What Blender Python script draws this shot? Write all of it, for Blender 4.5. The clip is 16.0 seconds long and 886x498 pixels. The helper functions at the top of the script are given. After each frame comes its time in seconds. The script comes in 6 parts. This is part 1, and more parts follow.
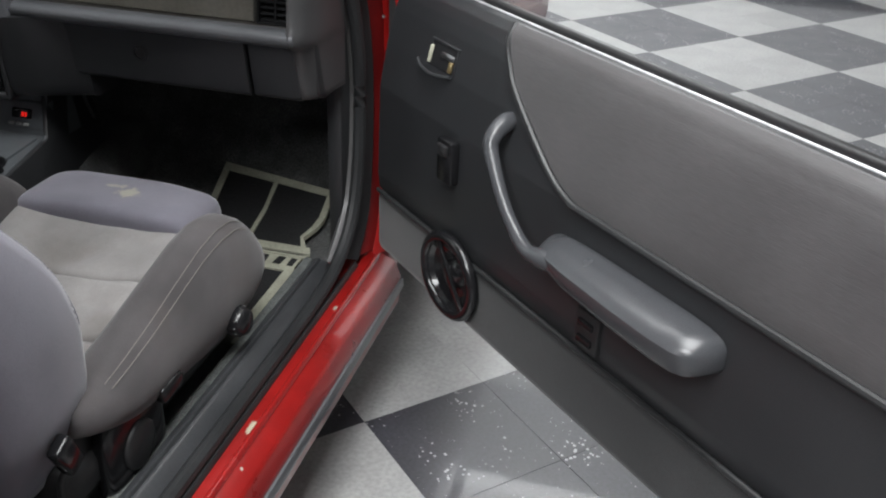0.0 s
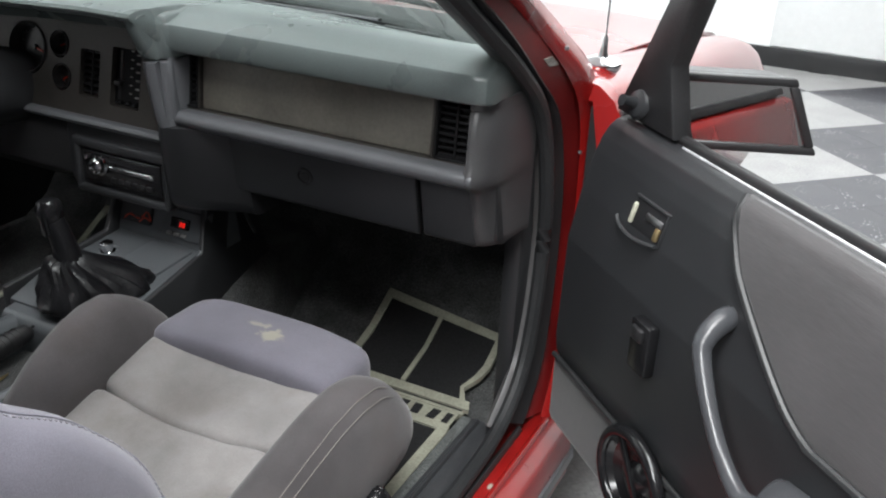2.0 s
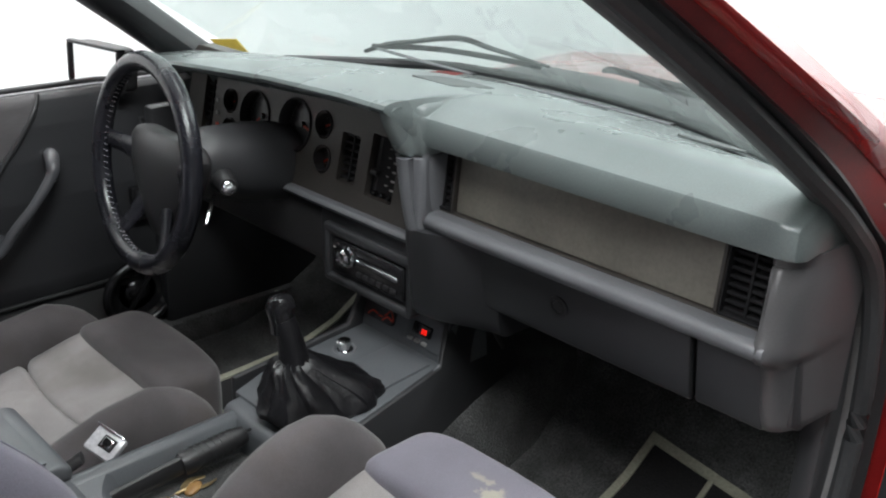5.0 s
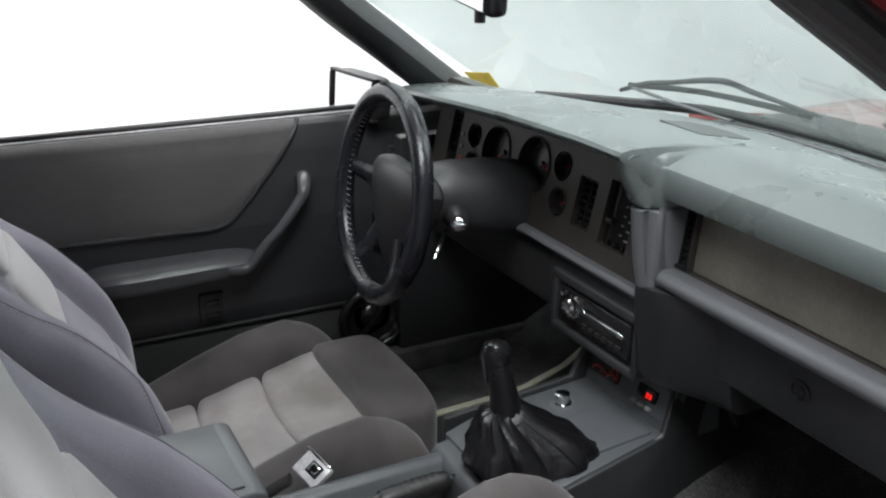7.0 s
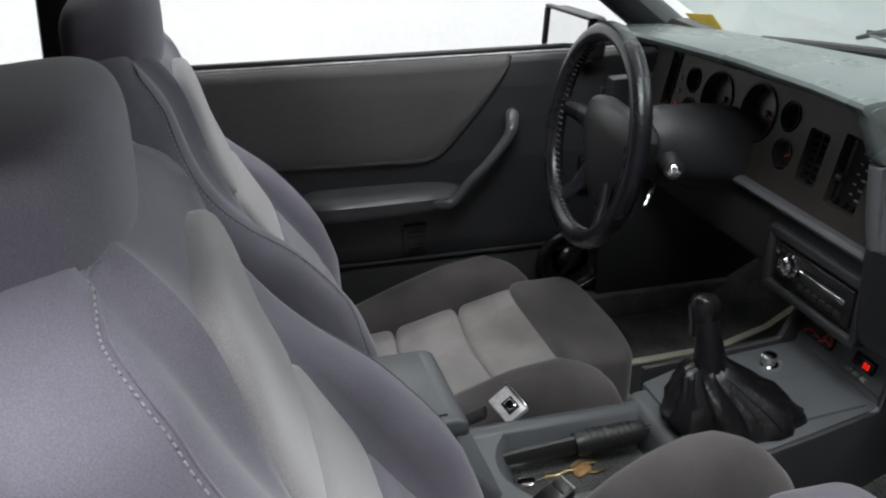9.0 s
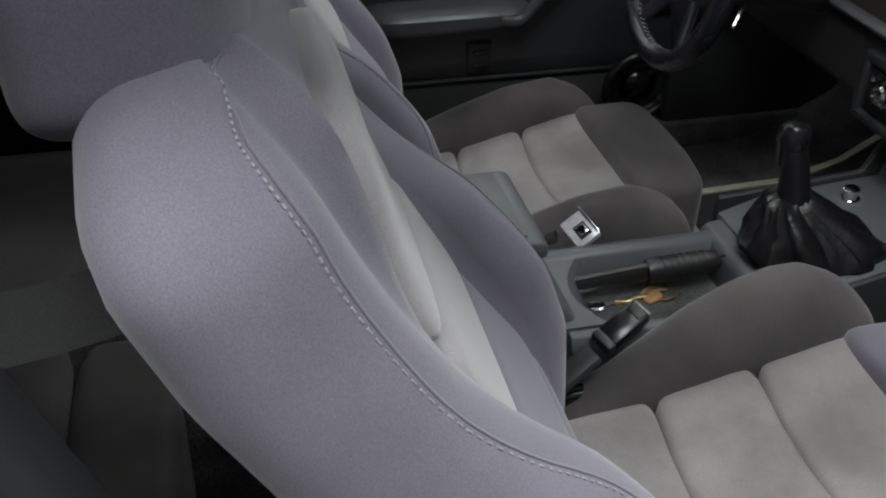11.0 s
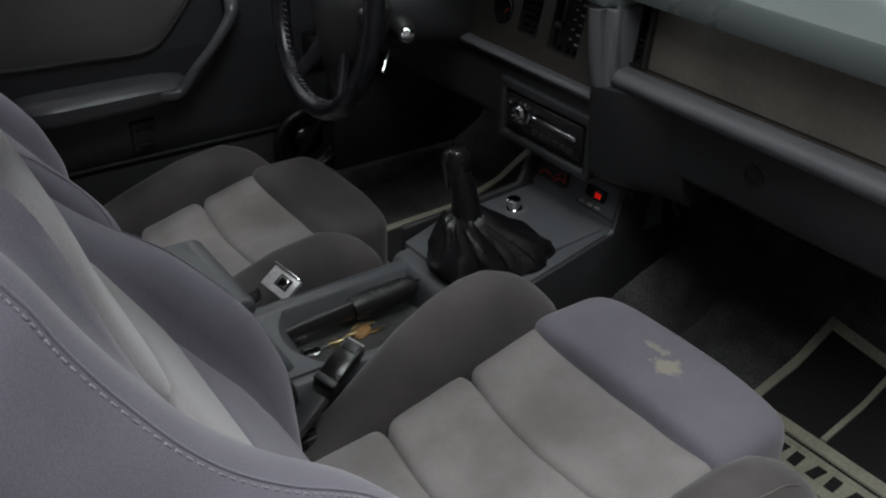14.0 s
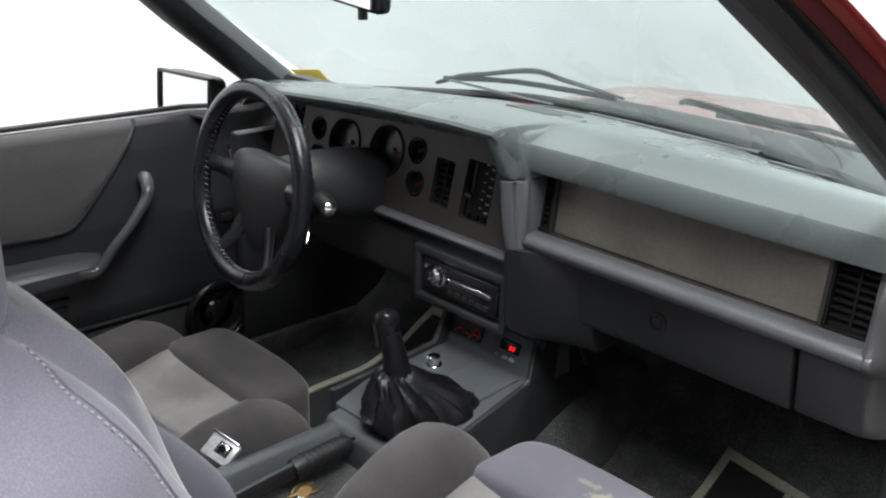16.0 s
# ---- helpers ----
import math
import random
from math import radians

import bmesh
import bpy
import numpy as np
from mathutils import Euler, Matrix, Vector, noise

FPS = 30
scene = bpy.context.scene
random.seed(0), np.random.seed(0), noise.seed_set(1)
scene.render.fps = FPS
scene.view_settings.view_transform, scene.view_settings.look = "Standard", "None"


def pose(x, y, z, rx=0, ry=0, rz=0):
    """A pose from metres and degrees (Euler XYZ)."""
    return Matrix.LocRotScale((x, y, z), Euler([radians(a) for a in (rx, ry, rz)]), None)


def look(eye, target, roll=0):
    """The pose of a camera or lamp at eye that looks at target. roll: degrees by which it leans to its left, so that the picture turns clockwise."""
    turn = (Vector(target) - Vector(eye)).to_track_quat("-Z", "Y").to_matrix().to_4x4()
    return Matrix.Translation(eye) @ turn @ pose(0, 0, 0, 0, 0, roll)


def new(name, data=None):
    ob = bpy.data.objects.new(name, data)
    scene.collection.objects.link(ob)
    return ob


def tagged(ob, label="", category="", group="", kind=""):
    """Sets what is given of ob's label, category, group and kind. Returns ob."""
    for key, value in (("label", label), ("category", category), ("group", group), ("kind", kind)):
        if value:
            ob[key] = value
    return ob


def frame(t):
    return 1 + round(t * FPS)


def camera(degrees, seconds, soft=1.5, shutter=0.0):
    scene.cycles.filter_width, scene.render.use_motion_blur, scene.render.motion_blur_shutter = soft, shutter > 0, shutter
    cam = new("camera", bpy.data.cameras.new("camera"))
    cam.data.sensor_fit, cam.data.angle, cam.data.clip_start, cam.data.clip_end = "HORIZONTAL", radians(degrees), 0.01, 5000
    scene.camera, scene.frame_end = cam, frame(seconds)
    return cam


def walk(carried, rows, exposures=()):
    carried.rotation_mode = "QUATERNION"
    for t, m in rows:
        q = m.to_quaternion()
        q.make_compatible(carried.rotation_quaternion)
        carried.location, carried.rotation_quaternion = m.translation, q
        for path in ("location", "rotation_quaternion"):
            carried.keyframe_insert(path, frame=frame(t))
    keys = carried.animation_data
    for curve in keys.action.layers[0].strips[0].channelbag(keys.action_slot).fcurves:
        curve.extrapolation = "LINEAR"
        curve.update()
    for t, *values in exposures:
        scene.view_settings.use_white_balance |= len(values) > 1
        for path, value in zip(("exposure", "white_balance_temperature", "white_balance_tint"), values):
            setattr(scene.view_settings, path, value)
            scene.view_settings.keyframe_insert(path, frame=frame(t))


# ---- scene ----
cam = camera(50.0, 16.0, 2.1)
PATH = [
    (0, (1.397, -0.926, 1.383), (0.967, 0.774, 0.422), 2.2),
    (0.5, (1.352, -0.82, 1.385), (0.843, 0.863, 0.432), 2.4),
    (1, (1.318, -0.738, 1.388), (0.724, 0.928, 0.453), 2.7),
    (1.5, (1.306, -0.679, 1.396), (0.609, 0.975, 0.512), 2.6),
    (2, (1.284, -0.626, 1.401), (0.482, 1.003, 0.562), 2.5),
    (2.5, (1.254, -0.578, 1.405), (0.347, 1.009, 0.593), 2.4),
    (3, (1.224, -0.527, 1.412), (0.222, 1.008, 0.612), 2.3),
    (3.5, (1.198, -0.478, 1.416), (0.092, 0.998, 0.642), 2.2),
    (5.8, (1.139, -0.291, 1.414), (-0.318, 0.862, 0.673), 1.2),
    (6, (1.135, -0.279, 1.412), (-0.364, 0.826, 0.684), 1.1),
    (6.5, (1.127, -0.258, 1.416), (-0.456, 0.736, 0.703), 0.8),
    (7, (1.119, -0.253, 1.414), (-0.536, 0.614, 0.7), 0.7),
    (7.5, (1.114, -0.261, 1.416), (-0.591, 0.5, 0.698), 0.4),
    (8, (1.112, -0.266, 1.415), (-0.632, 0.378, 0.677), 0.2),
    (8.5, (1.108, -0.275, 1.411), (-0.651, 0.279, 0.635), 0.2),
    (10.8, (1.056, -0.342, 1.385), (-0.572, 0.047, 0.29), 0.9),
    (11, (1.055, -0.345, 1.379), (-0.538, 0.047, 0.235), 1.1),
    (11.5, (1.062, -0.349, 1.372), (-0.433, 0.074, 0.113), 1.5),
    (12, (1.057, -0.342, 1.358), (-0.38, 0.171, 0.066), 1.6),
    (12.5, (1.065, -0.344, 1.354), (-0.318, 0.266, 0.044), 1.7),
    (13, (1.074, -0.345, 1.356), (-0.29, 0.392, 0.093), 1.7),
    (13.5, (1.084, -0.35, 1.368), (-0.298, 0.527, 0.219), 1.5),
    (14, (1.093, -0.372, 1.381), (-0.31, 0.626, 0.364), 1.3),
    (14.5, (1.095, -0.425, 1.393), (-0.323, 0.687, 0.525), 1.6),
    (15, (1.097, -0.474, 1.406), (-0.321, 0.707, 0.635), 1.8),
    (15.5, (1.101, -0.504, 1.408), (-0.3, 0.741, 0.709), 1.9),
    (16, (1.105, -0.527, 1.417), (-0.235, 0.786, 0.723), 2.2),
]
walk(cam, [(t, look(eye, target, roll)) for t, eye, target, roll in PATH], [(0, -0.35), (1, -0.3), (2, -0.08), (3, 0.12), (3.5, 0.2), (6, 0.24), (7, 0.14), (7.5, 0.05), (8, -0.15), (8.5, -0.22), (11, -0.45), (12, -0.72), (13, -0.85), (14, -1.0), (14.5, -0.55), (15, -0.12), (15.5, 0.1), (16, 0.18)])

# ---------------------------------------------------------------- world and lamps
world = bpy.data.worlds.new("world")
scene.world = world
world.use_nodes = True
world.node_tree.nodes["Background"].inputs[0].default_value = (0.9, 0.95, 1.0, 1)
world.node_tree.nodes["Background"].inputs[1].default_value = 0.25


def lamp(name, m, sx, sy, watts, colour=(1, 1, 1)):
    d = bpy.data.lights.new(name, "AREA")
    d.shape, d.size, d.size_y, d.energy, d.color = "RECTANGLE", sx, sy, watts, colour
    ob = new(name, d)
    ob.matrix_world = m
    return ob


# overhead lamps, all unseen, added where cabin, dash and floor needed light
for lx, ly, sx, sy, watts in ((1.3, -0.6, 1.2, 2.2, 165), (0.8, -3.3, 1.2, 2.2, 290), (0.9, 3.4, 1.2, 2.2, 70), (0.0, 1.0, 1.4, 0.8, 28)):
    lamp("overhead_fill_lamp", pose(lx, ly, 3.55), sx, sy, watts, (0.97, 0.99, 1.0))
# unseen lamps added to brighten the white walls, turned away from the car
lamp("wall_fill_lamp", pose(0.2, 4.3, 3.5, 45, 0, 0), 3.0, 0.5, 190, (0.97, 0.99, 1.0))
lamp("wall_fill_lamp", pose(-1.9, 0.8, 3.5, 0, 45, 0), 0.5, 4.0, 150, (0.97, 0.99, 1.0))

# ---------------------------------------------------------------- materials


def material(name, colour, rough=0.6, metal=0.0, scale=60, vary=0.12, bump=0.1, big=4.0, stain=0.1, dist=0.0006, sheen=0.0, coat=0.0, spec=0.5):
    """Grain at `scale` and broad wear at `big`, both per metre, over a base colour."""
    m = bpy.data.materials.new(name)
    m.use_nodes = True
    nt = m.node_tree
    b = nt.nodes["Principled BSDF"]
    co = nt.nodes.new("ShaderNodeTexCoord")
    fine = nt.nodes.new("ShaderNodeTexNoise")
    fine.inputs["Scale"].default_value, fine.inputs["Detail"].default_value = scale, 4
    broad = nt.nodes.new("ShaderNodeTexNoise")
    broad.inputs["Scale"].default_value, broad.inputs["Detail"].default_value = big, 5
    for n in (fine, broad):
        nt.links.new(co.outputs["Object"], n.inputs["Vector"])
    last = None
    for n, amount in ((fine, vary), (broad, stain)):
        rng = nt.nodes.new("ShaderNodeMapRange")
        rng.inputs[1].default_value, rng.inputs[2].default_value = 0.3, 0.7
        rng.inputs[3].default_value, rng.inputs[4].default_value = 1 - amount, 1 + amount
        nt.links.new(n.outputs["Fac"], rng.inputs[0])
        mul = nt.nodes.new("ShaderNodeMixRGB")
        mul.blend_type = "MULTIPLY"
        mul.inputs[0].default_value = 1
        if last is None:
            mul.inputs[1].default_value = (*colour, 1)
        else:
            nt.links.new(last, mul.inputs[1])
        nt.links.new(rng.outputs[0], mul.inputs[2])
        last = mul.outputs[0]
    nt.links.new(last, b.inputs["Base Color"])
    b.inputs["Roughness"].default_value, b.inputs["Metallic"].default_value = rough, metal
    b.inputs["Specular IOR Level"].default_value = spec
    b.inputs["Sheen Weight"].default_value, b.inputs["Sheen Roughness"].default_value = sheen, 0.45
    b.inputs["Coat Weight"].default_value = coat
    if rough > 0.05:
        rr = nt.nodes.new("ShaderNodeMapRange")
        rr.inputs[1].default_value, rr.inputs[2].default_value = 0.25, 0.75
        rr.inputs[3].default_value, rr.inputs[4].default_value = rough * 0.85, min(1, rough * 1.15)
        nt.links.new(broad.outputs["Fac"], rr.inputs[0])
        nt.links.new(rr.outputs[0], b.inputs["Roughness"])
    if bump:
        bp = nt.nodes.new("ShaderNodeBump")
        bp.inputs["Strength"].default_value, bp.inputs["Distance"].default_value = bump, dist
        nt.links.new(fine.outputs["Fac"], bp.inputs["Height"])
        nt.links.new(bp.outputs[0], b.inputs["Normal"])
    return m


def cloth(name, colour, thread=900.0, sheen=0.5, stain=0.14, lean=(1, 1, 1), rough=0.95, spec=0.2):
    """Woven cloth: a fine weave, pale worn nap and soft stains."""
    m = material(name, colour, rough, 0, thread, 0.16, 0.35, 7.0, stain, 0.0008, sheen, 0, spec)
    nt = m.node_tree
    for n in nt.nodes:
        if n.type == "TEX_NOISE" and n.inputs["Scale"].default_value == thread:
            mp = nt.nodes.new("ShaderNodeMapping")
            mp.inputs["Scale"].default_value = lean
            co = next(k for k in nt.nodes if k.type == "TEX_COORD")
            nt.links.new(co.outputs["Object"], mp.inputs["Vector"])
            nt.links.new(mp.outputs[0], n.inputs["Vector"])
    return m


def glass(name, tint, gloss=0.05, veil=0.0):
    m = bpy.data.materials.new(name)
    m.use_nodes = True
    nt = m.node_tree
    out = nt.nodes["Material Output"]
    tr = nt.nodes.new("ShaderNodeBsdfTransparent")
    tr.inputs[0].default_value = (*tint, 1)
    gl = nt.nodes.new("ShaderNodeBsdfGlossy")
    gl.inputs["Roughness"].default_value = 0.02
    lw = nt.nodes.new("ShaderNodeLayerWeight")
    pw = nt.nodes.new("ShaderNodeMath")
    pw.operation = "POWER"
    pw.inputs[1].default_value = 5
    nt.links.new(lw.outputs["Facing"], pw.inputs[0])
    fr = nt.nodes.new("ShaderNodeMapRange")
    fr.inputs[3].default_value, fr.inputs[4].default_value = gloss, 0.8
    nt.links.new(pw.outputs[0], fr.inputs[0])
    mx = nt.nodes.new("ShaderNodeMixShader")
    nt.links.new(fr.outputs[0], mx.inputs[0])
    nt.links.new(tr.outputs[0], mx.inputs[1])
    nt.links.new(gl.outputs[0], mx.inputs[2])
    last = mx.outputs[0]
    # even pale layer that stands for glare and reflections on the glass
    if veil:
        df = nt.nodes.new("ShaderNodeBsdfDiffuse")
        df.inputs[0].default_value = (0.8, 0.82, 0.8, 1)
        md = nt.nodes.new("ShaderNodeMixShader")
        md.inputs[0].default_value = veil
        nt.links.new(last, md.inputs[1])
        nt.links.new(df.outputs[0], md.inputs[2])
        last = md.outputs[0]
    nt.links.new(last, out.inputs[0])
    return m


def glow(name, colour, strength):
    m = bpy.data.materials.new(name)
    m.use_nodes = True
    b = m.node_tree.nodes["Principled BSDF"]
    b.inputs["Base Color"].default_value = (*colour, 1)
    b.inputs["Emission Color"].default_value = (*colour, 1)
    b.inputs["Emission Strength"].default_value = strength
    return m


RED = material("red_paint", (0.27, 0.009, 0.008), 0.26, 0, 400, 0.05, 0.02, 3, 0.1, coat=0.6)
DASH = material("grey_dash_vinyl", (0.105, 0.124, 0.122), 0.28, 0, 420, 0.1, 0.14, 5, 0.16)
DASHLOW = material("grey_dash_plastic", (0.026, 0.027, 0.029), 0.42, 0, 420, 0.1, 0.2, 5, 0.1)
TRIM = material("silver_grey_trim", (0.115, 0.119, 0.127), 0.34, 0.1, 300, 0.06, 0.05, 6, 0.08)
ENDGREY = material("grey_end_vinyl", (0.065, 0.064, 0.066), 0.4, 0, 350, 0.08, 0.12, 6, 0.1)
BEZEL = material("dull_bronze_bezel", (0.045, 0.041, 0.037), 0.45, 0.2, 200, 0.1, 0.05, 9, 0.2)
INLAY = material("smoked_tan_inlay", (0.17, 0.16, 0.135), 0.42, 0.15, 160, 0.1, 0.05, 9, 0.22)
BLACK = material("black_plastic", (0.018, 0.018, 0.019), 0.42, 0, 300, 0.2, 0.1, 10, 0.2)
GLOSS = material("glossy_black_plastic", (0.010, 0.010, 0.011), 0.18, 0, 300, 0.1, 0.03, 10, 0.15)
RUBBER = material("black_rubber", (0.02, 0.021, 0.022), 0.42, 0, 200, 0.2, 0.1, 8, 0.2)
PILLARTRIM = material("grey_pillar_plastic", (0.085, 0.083, 0.084), 0.38, 0, 300, 0.1, 0.12, 8, 0.12)
# body red made darker for the jamb: its shade is in the colour
SHADEDRED = material("shaded_jamb_red", (0.15, 0.007, 0.007), 0.42, 0, 300, 0.15, 0.05, 9, 0.3)
LABEL = material("worn_paper_label", (0.26, 0.245, 0.22), 0.6, 0, 160, 0.3, 0.1, 60, 0.25)
STRIP = material("grey_weatherstrip", (0.042, 0.044, 0.047), 0.32, 0, 200, 0.15, 0.1, 8, 0.2)
VELOUR = cloth("grey_velour", (0.265, 0.252, 0.248), 900, 0.3, 0.26)
# unsoiled pale insert velour, lifted further to stand for light falling on it
LITVELOUR = cloth("lit_pale_velour", (0.360, 0.348, 0.356), 900, 0.7, 0.10)
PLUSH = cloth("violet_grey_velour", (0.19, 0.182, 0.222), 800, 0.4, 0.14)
BOLSTER = cloth("brown_grey_velour", (0.086, 0.079, 0.081), 800, 0.3, 0.32)
PATCHED = cloth("patched_violet_velour", (0.175, 0.168, 0.20), 800, 0.4, 0.14)
# the seats' velour again, darkened to stand for shade at the rear
SHADEDBENCH = cloth("shaded_grey_velour", (0.11, 0.107, 0.104), 900, 0.2, 0.16)
CARPET = material("charcoal_carpet", (0.064, 0.066, 0.065), 1.0, 0, 260, 0.6, 1.0, 14, 0.6, 0.004, 0.15)
MATBLACK = material("black_mat_pile", (0.012, 0.012, 0.013), 1.0, 0, 300, 0.4, 0.8, 9, 0.2, 0.003)
MATEDGE = material("cream_mat_binding", (0.33, 0.33, 0.26), 0.9, 0, 200, 0.15, 0.4, 12, 0.2, 0.002)
DOORVINYL = material("dark_grey_door_vinyl", (0.024, 0.025, 0.027), 0.38, 0, 500, 0.1, 0.25, 5, 0.1)
VENTBLACK = material("vent_black_plastic", (0.010, 0.010, 0.011), 0.7, 0, 300, 0.2, 0.1, 10, 0.2, spec=0.2)
WEBBING = material("grey_belt_webbing", (0.06, 0.062, 0.06), 0.8, 0, 700, 0.2, 0.4, 9, 0.12, 0.0006)
DOORCLOTH = cloth("grey_door_cloth", (0.055, 0.052, 0.054), 260, 0.35, 0.12, (0.2, 1, 4), 0.5, 0.5)
DOORCARPET = material("grey_door_carpet", (0.028, 0.029, 0.03), 1.0, 0, 700, 0.3, 0.5, 9, 0.2, 0.001, 0.2)
ARMREST = material("grey_armrest_vinyl", (0.055, 0.057, 0.062), 0.26, 0, 500, 0.08, 0.2, 6, 0.08)
CHROME = material("chrome", (0.75, 0.75, 0.76), 0.12, 1.0, 50, 0.05, 0.0, 8, 0.05)
STEEL = material("dull_steel", (0.35, 0.35, 0.36), 0.35, 1.0, 80, 0.1, 0.05, 9, 0.15)
LEATHER = material("black_leather", (0.006, 0.006, 0.007), 0.36, 0, 160, 0.2, 0.5, 12, 0.2, 0.002)
WHEELSKIN = material("black_wheel_leather", (0.011, 0.0115, 0.015), 0.27, 0, 300, 0.2, 0.3, 12, 0.2)
SILVER = material("scuffed_silver_plastic", (0.62, 0.62, 0.64), 0.32, 0.2, 200, 0.15, 0.1, 30, 0.25)
TANSEAM = material("worn_tan_seam", (0.25, 0.232, 0.21), 0.9, 0, 300, 0.1, 0.1)
THREAD = material("pale_thread", (0.35, 0.34, 0.365), 0.8, 0, 300, 0.1, 0.1)
CONSOLE = material("blue_grey_console", (0.092, 0.100, 0.107), 0.40, 0, 350, 0.08, 0.15, 6, 0.1)
BRASS = material("brass", (0.55, 0.42, 0.22), 0.3, 0.9, 90, 0.1, 0.05)
WALL = material("white_wall_paint", (0.80, 0.82, 0.82), 0.7, 0, 30, 0.02, 0.05, 1.2, 0.03)
# grey for the walls out of view, chosen to cut bounced fill light
DIMWALL = material("dim_unseen_wall", (0.11, 0.11, 0.11), 0.8, 0, 30, 0.02, 0.05, 1.2, 0.05)
DARKGAUGE = material("gauge_face", (0.012, 0.012, 0.013), 0.35, 0, 200, 0.1, 0)
ORANGE = material("red_needle", (0.6, 0.05, 0.02), 0.5, 0, 200, 0.05, 0)
WHITEINK = material("white_ink", (0.30, 0.30, 0.29), 0.6, 0, 200, 0.05, 0)
REDLED = glow("red_led", (1.0, 0.02, 0.01), 0.7)
SHIELD = glass("tinted_windshield_glass", (0.86, 0.95, 0.925), 0.06, 0.21)
MIRROR = material("mirror_silver", (0.85, 0.86, 0.86), 0.01, 1.0, 20, 0.0, 0, 5, 0.0)
PALE = material("pale_floor_tile", (0.29, 0.29, 0.286), 0.36, 0, 90, 0.14, 0.03, 6, 0.14, coat=0.5)
DARK = material("dark_floor_tile", (0.034, 0.034, 0.042), 0.34, 0, 120, 0.3, 0.03, 6, 0.15, coat=0.5)



def wear_patch(mat, at, size, colour):
    """A bare patch with a ragged outline round a place of the thing."""
    nt = mat.node_tree
    bs = nt.nodes["Principled BSDF"]
    base = bs.inputs["Base Color"].links[0].from_socket
    co = next(k for k in nt.nodes if k.type == "TEX_COORD")
    mp = nt.nodes.new("ShaderNodeMapping")
    mp.vector_type = "POINT"
    mp.inputs["Scale"].default_value = tuple(1 / s for s in size)
    mp.inputs["Location"].default_value = tuple(-a / s for a, s in zip(at, size))
    nt.links.new(co.outputs["Object"], mp.inputs["Vector"])
    no = nt.nodes.new("ShaderNodeTexNoise")
    no.inputs["Scale"].default_value, no.inputs["Detail"].default_value, no.inputs["Roughness"].default_value = 34, 8, 0.7
    nt.links.new(co.outputs["Object"], no.inputs["Vector"])
    ln = nt.nodes.new("ShaderNodeVectorMath")
    ln.operation = "LENGTH"
    nt.links.new(mp.outputs[0], ln.inputs[0])
    ad = nt.nodes.new("ShaderNodeMath")
    ad.operation = "MULTIPLY_ADD"
    ad.inputs[1].default_value = 2.6
    nt.links.new(no.outputs["Fac"], ad.inputs[0])
    nt.links.new(ln.outputs["Value"], ad.inputs[2])
    rg = nt.nodes.new("ShaderNodeMapRange")
    rg.inputs[1].default_value, rg.inputs[2].default_value, rg.inputs[3].default_value, rg.inputs[4].default_value = 1.7, 2.0, 1, 0
    nt.links.new(ad.outputs[0], rg.inputs[0])
    mx = nt.nodes.new("ShaderNodeMixRGB")
    mx.inputs[2].default_value = (*colour, 1)
    nt.links.new(rg.outputs[0], mx.inputs[0])
    nt.links.new(base, mx.inputs[1])
    nt.links.new(mx.outputs[0], bs.inputs["Base Color"])


def soil(mat, colour, scale, low, high):
    """Broad ground-in dirt over a cloth."""
    nt = mat.node_tree
    bs = nt.nodes["Principled BSDF"]
    base = bs.inputs["Base Color"].links[0].from_socket
    co = next(k for k in nt.nodes if k.type == "TEX_COORD")
    no = nt.nodes.new("ShaderNodeTexNoise")
    no.inputs["Scale"].default_value, no.inputs["Detail"].default_value, no.inputs["Roughness"].default_value = scale, 5, 0.6
    nt.links.new(co.outputs["Object"], no.inputs["Vector"])
    rg = nt.nodes.new("ShaderNodeMapRange")
    rg.inputs[1].default_value, rg.inputs[2].default_value, rg.inputs[3].default_value, rg.inputs[4].default_value = low, high, 0, 0.6
    nt.links.new(no.outputs["Fac"], rg.inputs[0])
    mx = nt.nodes.new("ShaderNodeMixRGB")
    mx.inputs[2].default_value = (*colour, 1)
    nt.links.new(rg.outputs[0], mx.inputs[0])
    nt.links.new(base, mx.inputs[1])
    nt.links.new(mx.outputs[0], bs.inputs["Base Color"])


soil(VELOUR, (0.15, 0.132, 0.118), 5.5, 0.46, 0.70)
soil(BOLSTER, (0.078, 0.064, 0.055), 6.5, 0.50, 0.75)
wear_patch(PATCHED, (0.022, 0.455, 0.61), (0.040, 0.025, 0.05), (0.33, 0.31, 0.26))
wear_patch(PATCHED, (-0.016, 0.472, 0.61), (0.034, 0.012, 0.05), (0.29, 0.275, 0.24))
SILLRED = material("chipped_red_paint", (0.25, 0.008, 0.007), 0.3, 0, 400, 0.05, 0.02, 12, 0.2, coat=0.4)
wear_patch(SILLRED, (0.79, 0.209, 0.345), (0.008, 0.022, 0.02), (0.45, 0.40, 0.30))
wear_patch(SILLRED, (0.815, 0.12, 0.338), (0.006, 0.010, 0.02), (0.5, 0.46, 0.4))
wear_patch(SILLRED, (0.79, 0.60, 0.345), (0.006, 0.016, 0.02), (0.4, 0.36, 0.3))
EDGING = material("grey_carpet_edging", (0.10, 0.108, 0.104), 1.0, 0, 300, 0.5, 0.9, 20, 0.3, 0.004)
# ---------------------------------------------------------------- builders
ROOT = {}


def thing(name, label, category, m=None, group=""):
    ob = new(name)
    ob.empty_display_size = 0.05
    ob.matrix_world = m or Matrix()
    ROOT[ob] = m or Matrix()
    return tagged(ob, label, category, group)


